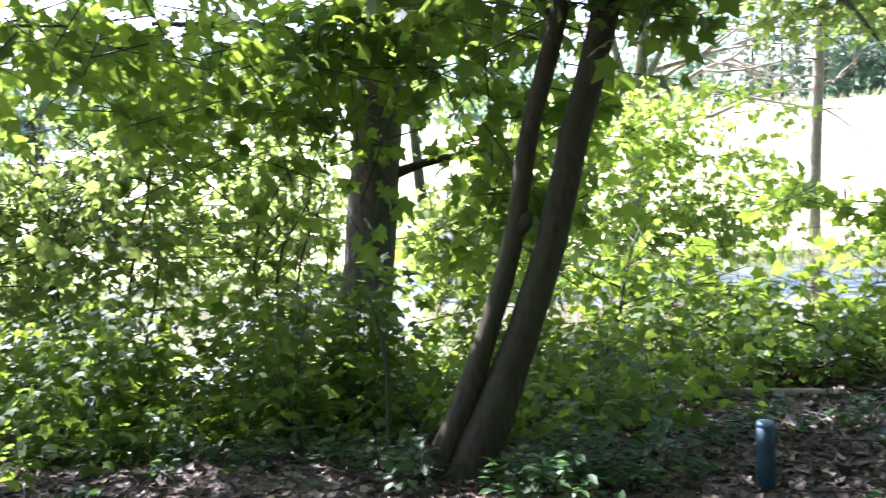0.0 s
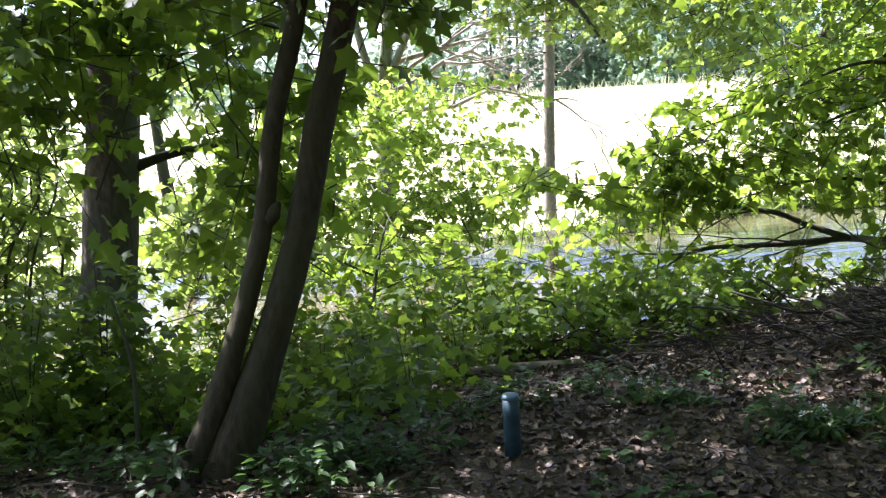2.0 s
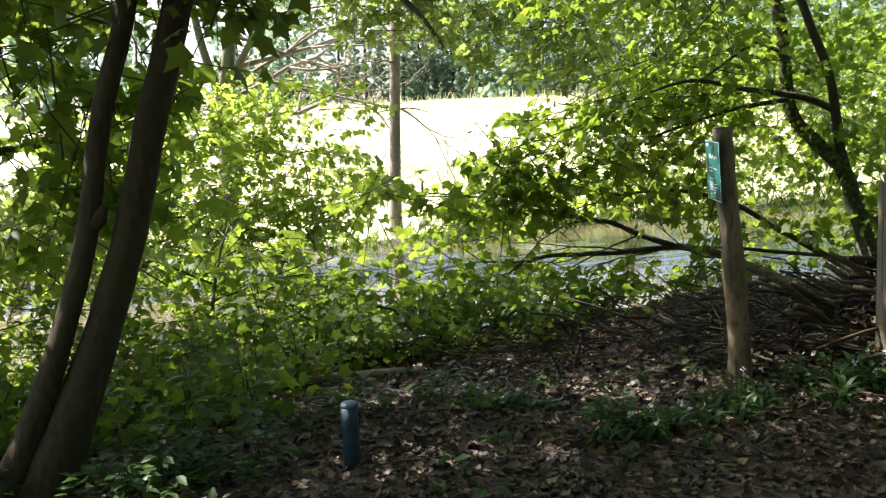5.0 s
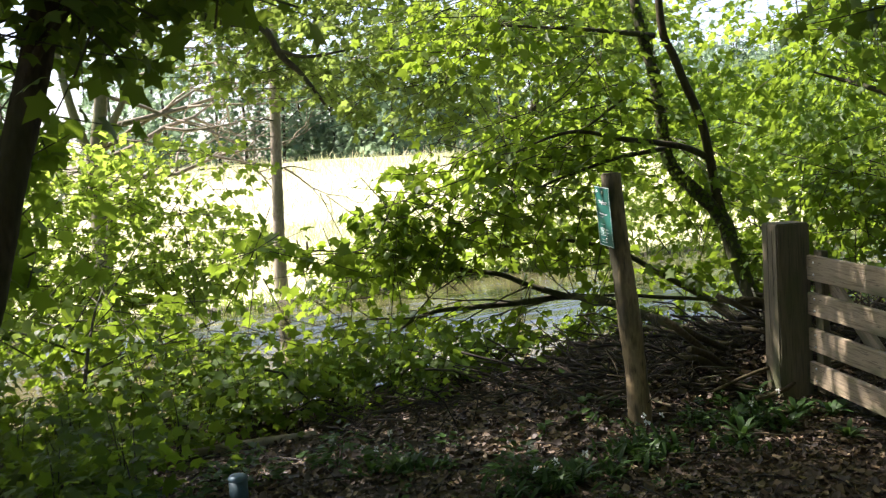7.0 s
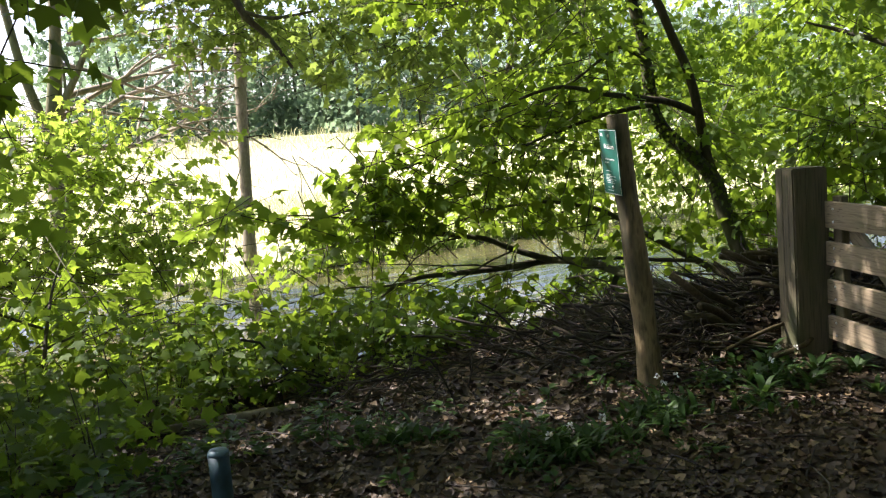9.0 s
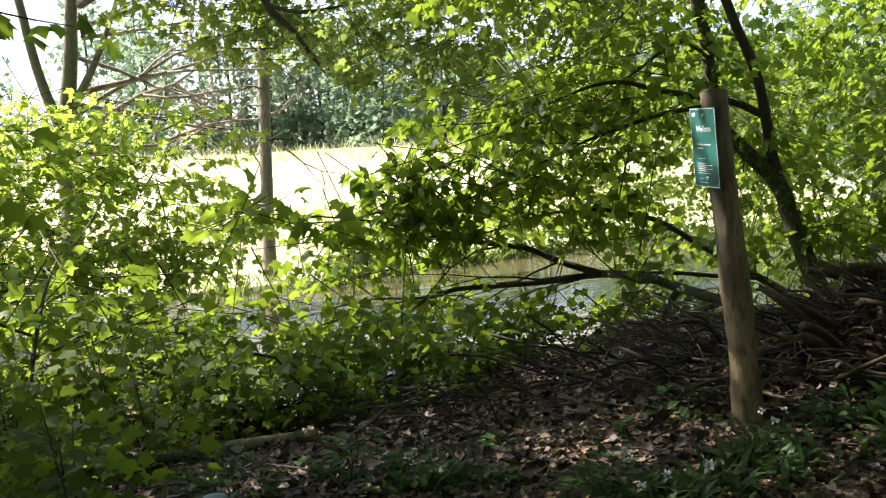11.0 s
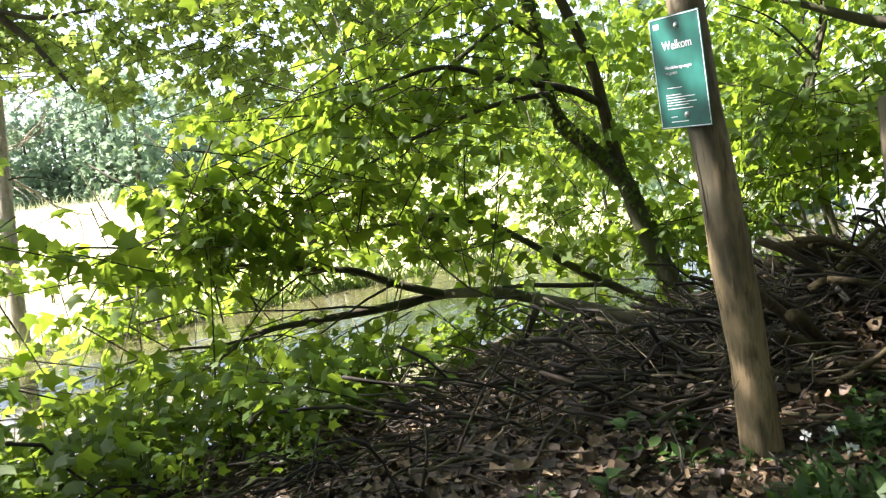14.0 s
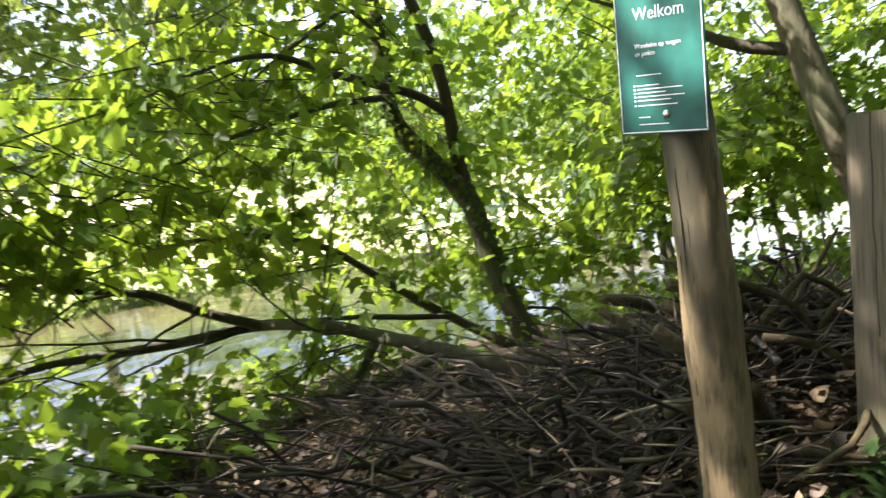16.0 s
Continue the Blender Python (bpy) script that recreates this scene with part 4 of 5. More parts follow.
def right_trees():
    rng = np.random.default_rng(17)
    tree = thing("tree", "leaning grey-brown tree behind the gate", "tree")
    limb("trunk", [(11.1, 5.5, -0.3, 0.2), (10.82, 5.88, 0.83, 0.15), (10.66, 6.36, 2.22, 0.12), (10.48, 6.8, 4.0, 0.1), (10.35, 7.1, 7.0, 0.04)], BARK_GREY, tree, rng, 12)
    limb("limb", [(10.67, 6.3, 2.0, 0.06), (10.55, 6.75, 2.08, 0.05), (10.3, 7.3, 2.35, 0.03), (10.1, 7.9, 2.6, 0.01)], BARK_DARK, tree, rng, 8)
    # next two limbs and clouds above 4 m: unseen, added to shade the heap
    limb("limb", [(10.42, 6.85, 3.8, 0.06), (9.2, 6.3, 5.0, 0.045), (7.4, 5.8, 5.8, 0.015)], BARK_GREY, tree, rng, 8)
    limb("limb", [(10.42, 6.8, 3.7, 0.05), (9.4, 5.0, 4.9, 0.035), (8.0, 3.4, 5.6, 0.012)], BARK_GREY, tree, rng, 8)
    crown(tree, rng, [(10.4, 7.6, 3.0, 1.1, 0.9, 0.6, 190), (11.6, 5.6, 2.8, 1.2, 1.0, 0.8, 250), (9.7, 7.1, 1.3, 0.9, 0.7, 0.45, 190), (10.8, 7.6, 1.2, 0.9, 0.7, 0.5, 210), (11.6, 7.0, 1.2, 0.9, 0.8, 0.6, 230), (10.4, 7.0, 6.0, 2.4, 2.2, 1.6, 350), (7.2, 6.4, 4.7, 2.0, 1.3, 0.5, 700), (7.6, 5.8, 5.8, 2.4, 2.4, 1.0, 2300), (8.0, 3.4, 5.6, 2.4, 1.8, 1.0, 1700), (11.6, 6.3, 1.7, 0.9, 0.7, 0.5, 260)], 0.16, LEAF, twig_mat=BARK_DARK)
    limb("limb", [(9.2, 6.3, 5.0, 0.03), (8.4, 5.8, 3.8, 0.02), (7.7, 5.3, 2.9, 0.008)], BARK_GREY, tree, rng, 7)
    crown(tree, rng, [(7.8, 5.3, 2.85, 0.7, 0.5, 0.35, 130)], 0.16, LEAF_DARK, twig_mat=BARK_DARK, dense=1.0, label="shade-darkened leaves of a hanging bough")
    for x, y, blobs in ((13.2, 8.3, [(12.2, 9.5, 2.4, 1.4, 1.1, 1.1, 900), (12.8, 9.8, 5.0, 2.0, 1.8, 1.6, 260)]),
                        (14.0, 7.2, [(13.6, 6.6, 1.3, 1.5, 1.0, 0.7, 500), (13.6, 7.4, 2.3, 1.4, 1.2, 1.2, 950), (14.0, 7.0, 4.6, 1.8, 1.6, 1.3, 260)]),
                        (16.5, 10.0, [(16.0, 10.4, 3.2, 2.0, 1.6, 1.8, 1100), (17.2, 9.0, 1.4, 1.8, 1.2, 0.8, 500)]),
                        (12.6, 3.6, [(11.6, 4.7, 1.4, 1.1, 0.9, 0.7, 380), (12.2, 3.8, 2.2, 1.4, 1.2, 1.3, 500), (12.4, 3.4, 4.4, 1.6, 1.4, 1.2, 300)]),
                        (16.5, 5.0, [(16.0, 5.4, 2.6, 1.9, 1.6, 2.0, 1000), (15.5, 7.2, 1.3, 1.5, 1.0, 0.8, 420)]),
                        (19.0, 8.0, [(19.0, 8.0, 2.4, 2.0, 1.8, 2.2, 1000)]),
                        (20.5, 12.5, [(20.5, 12.5, 2.6, 2.2, 1.8, 2.4, 1000)]),
                        (14.8, 2.0, [(14.8, 2.2, 2.2, 1.8, 1.6, 2.0, 900)]),
                        (15.5, 17.8, [(15.0, 17.8, 2.6, 2.0, 1.2, 1.6, 800), (12.5, 15.2, 2.0, 1.6, 1.0, 0.9, 420), (15.4, 14.4, 2.4, 1.8, 1.2, 1.3, 620)]),
                        (12.6, 8.0, [(11.0, 10.8, 2.6, 1.3, 0.9, 0.9, 420), (11.6, 10.6, 1.3, 0.8, 0.6, 0.4, 110), (11.8, 8.6, 0.5, 0.9, 0.6, 0.4, 170), (10.8, 9.2, 0.3, 0.8, 0.5, 0.35, 190), (12.2, 7.5, 0.4, 0.8, 0.6, 0.4, 60)]),
                        (18.5, 15.0, [(18.0, 14.6, 2.2, 1.8, 1.2, 1.6, 700)])):
        tree = thing("tree", "young maple with bright green leaves beside the water", "tree", group="maples along the bank")
        z = soil_z(x, y)
        limb("trunk", [(x, y, z - 0.1, 0.045), (x - 0.25, y + 0.15, 1.4, 0.034), (x + 0.15, y - 0.1, 3.2, 0.024), (x, y, 6.0, 0.01)], BARK_DARK, tree, rng, 9)
        for k in range(4):
            a = rng.uniform(0, 6.28)
            limb("limb", [(x - 0.1, y, 1.4 + 0.5 * k, 0.018), (x + 0.7 * math.cos(a), y + 0.7 * math.sin(a), 1.9 + 0.55 * k, 0.012), (x + 1.4 * math.cos(a), y + 1.4 * math.sin(a), 2.1 + 0.6 * k, 0.005)], BARK_DARK, tree, rng, 6)
        crown(tree, rng, blobs, 0.14, LEAF, dense=1.5)


def far_woods():
    rng = np.random.default_rng(18)
    P, Y, N, S, t = [], [], [], [], Tubes()
    spots = []
    for k in range(64):                                   # beyond the meadow
        spots.append((rng.uniform(-34, 70), rng.uniform(58, 86), rng.uniform(8.0, 12.5), 1.0))
    for k in range(16):                                   # along the meadow's right side
        s = rng.random()
        spots.append((22 + 30 * s + rng.normal(0, 2), 11 + 36 * s + rng.normal(0, 3), rng.uniform(4, 8), 0.8))
    for k in range(14):                                   # left of the meadow
        s = rng.random()
        spots.append((-15 - 10 * s + rng.normal(0, 2), 12 + 40 * s, rng.uniform(3, 6), 0.8))
    for k in range(22):                                   # behind the path, unseen, added to block the sky
        spots.append((rng.uniform(-16, 20), rng.uniform(-13, -6), rng.uniform(7, 12), 0.9))
    for x, y, h, w in spots:
        if x < 4 and y > 50:
            h *= 0.75
        z = soil_z(x, y)
        lean = rng.normal(0, 0.4, 2)
        t.add([(x, y, z - 0.3, 0.15 * w), (x + lean[0], y + lean[1], z + h * 0.5, 0.1 * w), (x + 2 * lean[0], y + lean[1], z + h * 0.95, 0.04)], 6)
        c = int((850 if y > 0 else 500) * w)
        u = unit(rng.normal(0, 1, (c, 3))) * rng.uniform(0.45, 1.0, (c, 1))
        rad = h * 0.26
        p = np.array((x + lean[0], y + lean[1], z + h * 0.55)) + u * (rad, rad, h * 0.48) + 0.35 * np.sin(u * 9 + x)
        low = rng.random(c) < 0.34
        p[low, 2] = z + rng.uniform(0.1, 3.2, low.sum())
        P.append(p)
        S.append(rng.uniform(0.25, 0.6, c) * (0.7 if 0 < y < 50 else 1.0))
    P, S = np.vstack(P), np.concatenate(S)
    n = len(P)
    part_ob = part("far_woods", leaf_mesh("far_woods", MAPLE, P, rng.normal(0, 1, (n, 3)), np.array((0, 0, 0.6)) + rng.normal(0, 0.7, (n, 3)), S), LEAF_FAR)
    tagged(part_ob, "distant woods round the meadow, haze put into their green", "woods", kind="stuff")
    tr = part("far_trunks", t.made("far_trunks"), BARK_DARK)
    tagged(tr, "dim trunks of the distant woods", "woods", kind="stuff")


def shade_woods_behind():
    """Unseen wood added on the other side of the path; its crowns close over and shade it."""
    rng = np.random.default_rng(19)
    for x, y, h in ((-3.0, -3.2, 6.6), (1.2, -4.0, 7.2), (4.6, -2.6, 6.8), (9.2, 0.2, 7.0), (-6.8, 1.8, 6.8), (7.5, -4.5, 7.0), (11.8, 1.2, 6.4), (-3.9, 0.9, 6.9), (7.6, 1.0, 6.6)):
        tree = thing("tree", "unseen tall maple added beside the path for shade", "tree", group="wood beside the path")
        limb("trunk", [(x, y, -0.1, 0.22), (x + 0.1, y + 0.1, 2.5, 0.18), (x, y + 0.3, h, 0.1), (x + 0.1, y + 0.4, h + 3, 0.03)], BARK_GREY, tree, rng, 12)
        for k in range(5):
            a = rng.uniform(0, 6.28)
            limb("limb", [(x, y + 0.2, h - 2.2 + 0.5 * k, 0.07), (x + 1.2 * math.cos(a), y + 1.2 * math.sin(a), h - 1.2 + 0.5 * k, 0.05), (x + 2.8 * math.cos(a), y + 2.8 * math.sin(a), h - 0.6 + 0.5 * k, 0.015)], BARK_GREY, tree, rng, 7)
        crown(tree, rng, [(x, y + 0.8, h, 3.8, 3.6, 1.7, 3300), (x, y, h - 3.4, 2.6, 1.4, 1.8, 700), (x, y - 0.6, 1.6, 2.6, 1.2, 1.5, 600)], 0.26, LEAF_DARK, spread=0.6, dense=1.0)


shade_woods_behind()
twin_tree()
thick_tree()
bank_bushes()
bank_maple()
ivy_tree()
low_limb()
far_bank_trees()
right_trees()
far_woods()


# ---- undergrowth ----
def sapling(rng, height, leaves, size, mat, label):
    s = thing("maple_seedling", label, "seedling", group="undergrowth seedlings")
    P, Y, N, S = [], [], [], []
    for k in range(rng.integers(2, 5)):
        a, h = rng.uniform(0, 6.28), height * rng.uniform(0.6, 1.0)
        tip = np.array((math.cos(a), math.sin(a), 0)) * rng.uniform(0.1, 0.35)
        line = smooth_line([(0.03 * k, 0, -0.06, 0.006), (*(tip * 0.4 + (0, 0, h * 0.5)), 0.005), (*(tip + (0, 0, h)), 0.002)], 4)
        part("stem", Tubes().add(line, 4).made("stem"), BARK_DARK, s)
        c = leaves // 3
        u = rng.uniform(0.25, 1.0, c)
        at = np.stack([np.interp(u, np.linspace(0, 1, len(line)), line[:, i]) for i in range(3)], 1)
        d = rng.normal(0, 1, (c, 3)) * (1, 1, 0.12)
        d = unit(d)
        at = at + d * rng.uniform(0.04, 0.38, (c, 1)) * height ** 0.3
        P.append(at)
        Y.append(d + (0, 0, -0.25))
        N.append(np.array((0, 0, 0.8)) + rng.normal(0, 0.5, (c, 3)))
        S.append(size * rng.uniform(0.5, 1.15, c))
    part("leaves", leaf_mesh("leaves", MAPLE, np.vstack(P), np.vstack(Y), np.vstack(N), np.concatenate(S)), mat, s, kind="stuff")
    return s


def by_log(x, y):
    """True in front of the fallen log, where hardly anything grows."""
    return 2.5 < x < 4.1 and 6.9 < y < 7.95


def plant_out(kinds, rng, spots, scale=(0.75, 1.2)):
    """Stands copies of the given plants on the soil; the first models take the first spots."""
    for k, (x, y) in enumerate(spots):
        m = Matrix.Translation((x, y, soil_z(x, y))) @ Matrix.Rotation(rng.uniform(0, 6.28), 4, "Z")
        s = rng.uniform(*scale)
        if k < len(kinds):
            kinds[k].matrix_world = m
        else:
            o = copy_thing(kinds[k % len(kinds)], m)
            o.scale = (s, s, s)


rng = np.random.default_rng(21)
tall = [sapling(rng, 1.15, 150, 0.108, LEAF, "tall maple seedlings in the bankside undergrowth") for k in range(4)]
mid = [sapling(rng, 0.66, 84, 0.108, LEAF, "knee-high maple seedlings with broad green leaves") for k in range(5)]
plant_out(tall, rng, [(x, y) for x, y in zip(rng.uniform(-6.5, 0.4, 46), rng.uniform(6.7, 9.3, 46)) if math.hypot(x, y - 8.27) > 0.5])
plant_out([sapling(rng, 0.8, 90, 0.105, LEAF, "waist-high maple seedlings at the edge of the water") for k in range(3)], rng, [(x, y) for x, y in zip(rng.uniform(0.8, 4.4, 12), rng.uniform(8.6, 9.7, 12))])
plant_out(mid, rng, [(x, y) for x, y in zip(rng.uniform(-5.5, 5.4, 190), rng.uniform(6.1, 9.7, 190)) if (x < 2.6 or y > 7.7) and not by_log(x, y) and rng.random() < (0.7 if x < 1.0 else 0.85)] + [(x, y) for x, y in zip(rng.uniform(3.4, 6.2, 22), rng.uniform(8.0, 9.3, 22))], scale=(0.55, 1.15))


def carpet(rng, spots):
    """Ankle-high seedlings, too many to count, as one sheet of leaves."""
    P, Y, N, S = [], [], [], []
    for x, y in spots:
        c = rng.integers(22, 52)
        d = unit(rng.normal(0, 1, (c, 3)) * (1, 1, 0.12))
        P.append(np.array((x, y, soil_z(x, y))) + d * rng.uniform(0.03, 0.34, (c, 1)) + np.column_stack([np.zeros((c, 2)), rng.uniform(0.05, 0.34, c)]))
        Y.append(d + (0, 0, -0.25))
        N.append(np.array((0, 0.3, 0.8)) + rng.normal(0, 0.45, (c, 3)))
        S.append(0.1 * rng.uniform(0.5, 1.15, c))
    ob = part("seedling_carpet", leaf_mesh("seedling_carpet", MAPLE, np.vstack(P), np.vstack(Y), np.vstack(N), np.concatenate(S)), LEAF)
    tagged(ob, "low maple seedlings carpeting the shaded slope", "undergrowth", kind="stuff")


carpet(rng, [(x, y) for x, y in zip(rng.uniform(-5.0, 4.2, 150), rng.uniform(5.9, 8.8, 150)) if (x < 2.6 or y > 7.6) and not by_log(x, y) and math.hypot(x - 0.8, y - 5.6) > 0.35] + [(x, y) for x, y in zip(rng.uniform(5.0, 9.2, 26), rng.uniform(8.4, 9.8, 26))] + [(x, y) for x, y in zip(rng.uniform(8.6, 14.0, 90), rng.uniform(3.6, 8.4, 90))])


def herb(rng, leaves, size, height, shape, mat, label, name="herb", category="plant"):
    s = thing(name, label, category, group="low plants by the path")
    a = rng.uniform(0, 6.28, leaves)
    r = rng.uniform(0.0, 1.0, leaves) ** 0.7
    d = np.stack([np.cos(a), np.sin(a), np.zeros(leaves)], 1)
    P = d * (r[:, None] * height * 0.55) + np.stack([np.zeros(leaves), np.zeros(leaves), height * (1 - 0.75 * r) * rng.uniform(0.35, 1.0, leaves)], 1)
    part("leaves", leaf_mesh("leaves", shape, P, d + np.array((0, 0, 0.25)) + rng.normal(0, 0.25, (leaves, 3)), np.array((0, 0, 1.0)) + rng.normal(0, 0.3, (leaves, 3)), size * rng.uniform(0.6, 1.2, leaves)), mat, s)
    for k in range(5):
        q = P[k]
        line = [(0.01 * k, 0, -0.04, 0.004), (*(q * 0.5 + (0, 0, 0.02)), 0.003), (*q, 0.002)]
        part("stem", Tubes().add(line, 4).made("stem"), LEAF_HERB, s)
    return s


def fern(rng, label):
    s = thing("fern", label, "fern", group="ferns by the gate")
    n = 26
    a = np.arange(n) * 2.4 + rng.normal(0, 0.2, n)
    d = np.stack([np.cos(a), np.sin(a), rng.uniform(0.25, 1.1, n)], 1)
    part("fronds", leaf_mesh("fronds", STRAP, np.zeros((n, 3)) + (0, 0, -0.02), d, np.stack([-np.cos(a) * 0.6, -np.sin(a) * 0.6, np.ones(n)], 1), rng.uniform(0.1, 0.21, n)), LEAF_HERB, s)
    return s


broad = [herb(rng, 70, 0.08, 0.3, OVAL, LEAF_HERB, "dark broad-leaved herb at the foot of the trees") for k in range(3)]
plant_out(broad, rng, [(1.42, 5.25), (1.12, 5.32), (1.6, 5.45), (1.25, 5.15), (1.75, 5.3), (1.5, 5.7), (0.35, 5.75), (0.1, 5.95), (-0.4, 6.0), (0.6, 5.5), (-0.9, 6.15), (-1.4, 6.2), (-0.2, 6.3), (-1.9, 6.4), (1.95, 5.6), (-2.6, 6.6)], scale=(0.8, 1.2))
def wild_garlic(rng, flowers, label):
    """A clump of long soft leaves, some with white flower heads above them."""
    s = thing("wild_garlic", label, "wild garlic", group="wild garlic by the post")
    n = 46
    a = rng.uniform(0, 6.28, n)
    d = np.stack([np.cos(a), np.sin(a), rng.uniform(0.3, 1.6, n)], 1)
    at = np.column_stack([rng.normal(0, 0.08, (n, 2)), np.full(n, -0.02)])
    part("leaves", leaf_mesh("leaves", STRAP, at, d, np.stack([-np.cos(a) * 0.6, -np.sin(a) * 0.6, np.ones(n)], 1), rng.uniform(0.11, 0.19, n)), LEAF_HERB, s)
    for k in range(flowers):
        b, r = rng.uniform(0, 6.28), rng.uniform(0.04, 0.16)
        top = np.array((r * math.cos(b), r * math.sin(b), rng.uniform(0.15, 0.21)))
        part("stalk", Tubes().add([(*(top * (0.4, 0.4, 0)), 0.003), (*(top * (0.8, 0.8, 0.6)), 0.0025), (*top, 0.002)], 4).made("stalk"), LEAF_HERB, s)
        u = unit(rng.normal(0, 1, (16, 3)) + (0, 0, 0.5))
        part("flower_head", leaf_mesh("flower_head", DIAMOND, top + u * 0.006, u, rng.normal(0, 1, (16, 3)), rng.uniform(0.014, 0.024, 16)), PETAL, s, "white star-flowered head")
    return s


garlic = [wild_garlic(rng, f, "clump of wild garlic, a few white flowers, in fallen leaves") for f in (2, 0, 1)]
plant_out(garlic, rng, [(3.94, 4.82), (3.78, 4.9), (4.12, 4.84), (4.0, 4.98), (4.22, 4.93), (3.5, 5.65), (3.38, 5.72), (4.78, 4.9), (4.64, 5.02), (4.92, 5.1), (5.2, 4.66), (5.62, 4.9), (5.85, 5.02), (4.4, 4.8)], scale=(0.75, 1.05))
nettle = [herb(rng, 80, 0.075, 0.32, OVAL, LEAF_HERB, "leafy green nettle patch among fallen leaves", "nettle") for k in range(3)]
plant_out(nettle, rng, [(3.9, 5.05), (3.3, 6.1), (2.75, 6.2), (4.6, 4.75), (3.5, 5.85), (5.3, 5.1)], scale=(0.5, 0.85))
ferns = [fern(rng, "green strap-leaved fern at the foot of the gate post") for k in range(3)]
plant_out(ferns, rng, [(5.55, 5.0), (5.8, 5.1), (5.95, 4.85), (6.1, 4.7), (5.4, 4.8), (6.0, 5.25), (5.75, 4.75), (5.85, 4.4)], scale=(0.8, 1.15))
sprig = [herb(rng, 12, 0.07, 0.12, OVAL, LEAF_HERB, "tiny green seedling growing through fallen leaves", "sprig") for k in range(3)]
plant_out(sprig, rng, [(x, y) for x, y in zip(rng.uniform(-1.5, 6.0, 150), rng.uniform(4.3, 7.4, 150)) if math.hypot(x - 2.4, y - 5.28) > 0.5], scale=(0.5, 1.1))


# ---- posts, sign and gate ----
def box_mesh(name, sx, sy, sz, bevel=0.006, segments=1):
    b = bmesh.new()
    bmesh.ops.create_cube(b, size=1)
    bmesh.ops.scale(b, vec=(sx, sy, sz), verts=b.verts)
    if bevel:
        bmesh.ops.bevel(b, geom=list(b.edges), offset=bevel, segments=segments, affect="EDGES")
    m = bpy.data.meshes.new(name)
    b.to_mesh(m)
    b.free()
    return m


def marker_post():
    rng = np.random.default_rng(31)
    p = thing("marker_post", "short blue-green painted round marker post in fallen leaves", "marker post", (2.398, 5.278, 0.02))
    part("post", Tubes().add([(0, 0, -0.1, 0.048), (0, 0, 0.1, 0.047), (0, 0, 0.22, 0.047), (0, 0, 0.31, 0.047)], 20, 0.012, rng).made("post"), MARKBLUE, p)
    part("cap", Tubes().add([(0, 0, 0.31, 0.048), (0, 0, 0.326, 0.046), (0, 0, 0.334, 0.039), (0, 0, 0.337, 0.02)], 20).made("cap"), MARKCAP, p, "pale worn top")


def sign_post():
    rng = np.random.default_rng(32)
    p = thing("sign_post", "weathered round wooden post with peeling bark", "post")
    post = limb("post", [(5.12, 5.39, -0.2, 0.08), (5.11, 5.395, 0.1, 0.078), (5.098, 5.4, 0.4, 0.07), (5.082, 5.416, 0.7, 0.076), (5.06, 5.428, 1.0, 0.069), (5.04, 5.447, 1.3, 0.067), (5.02, 5.462, 1.69, 0.064)], POSTWOOD, p, rng, 28, 0.045)
    t = Tubes().add([(5.02, 5.462, 1.688, 0.059), (5.02, 5.462, 1.697, 0.05)], 18)
    part("end_grain", t.made("end_grain"), GATEWOOD, p, "dark sawn end grain")
    post_wear(p)


def post_wear(p):
    """Drying cracks on the side that faces the path."""
    rng = np.random.default_rng(34)
    spine = smooth_line([(5.11, 5.395, 0.0, 0.078), (5.08, 5.415, 0.7, 0.072), (5.04, 5.447, 1.3, 0.067), (5.02, 5.462, 1.69, 0.064)], 12)
    for k in range(5):
        a, z0, ln = 2.78 + rng.normal(0, 0.6), rng.uniform(0.1, 1.0), rng.uniform(0.18, 0.5)
        line = []
        for i in range(8):
            z = z0 + ln * i / 7
            c = [np.interp(z, spine[:, 2], spine[:, j]) for j in (0, 1, 3)]
            a += rng.normal(0, 0.03)
            line.append((c[0] + c[2] * 1.0 * math.cos(a), c[1] + c[2] * 1.0 * math.sin(a), z, 0.002 * math.sin(math.pi * (i + 0.6) / 8.2)))
        part("crack", Tubes().add(line, 5).made("crack"), BARK_DARK, p, "dark drying crack")


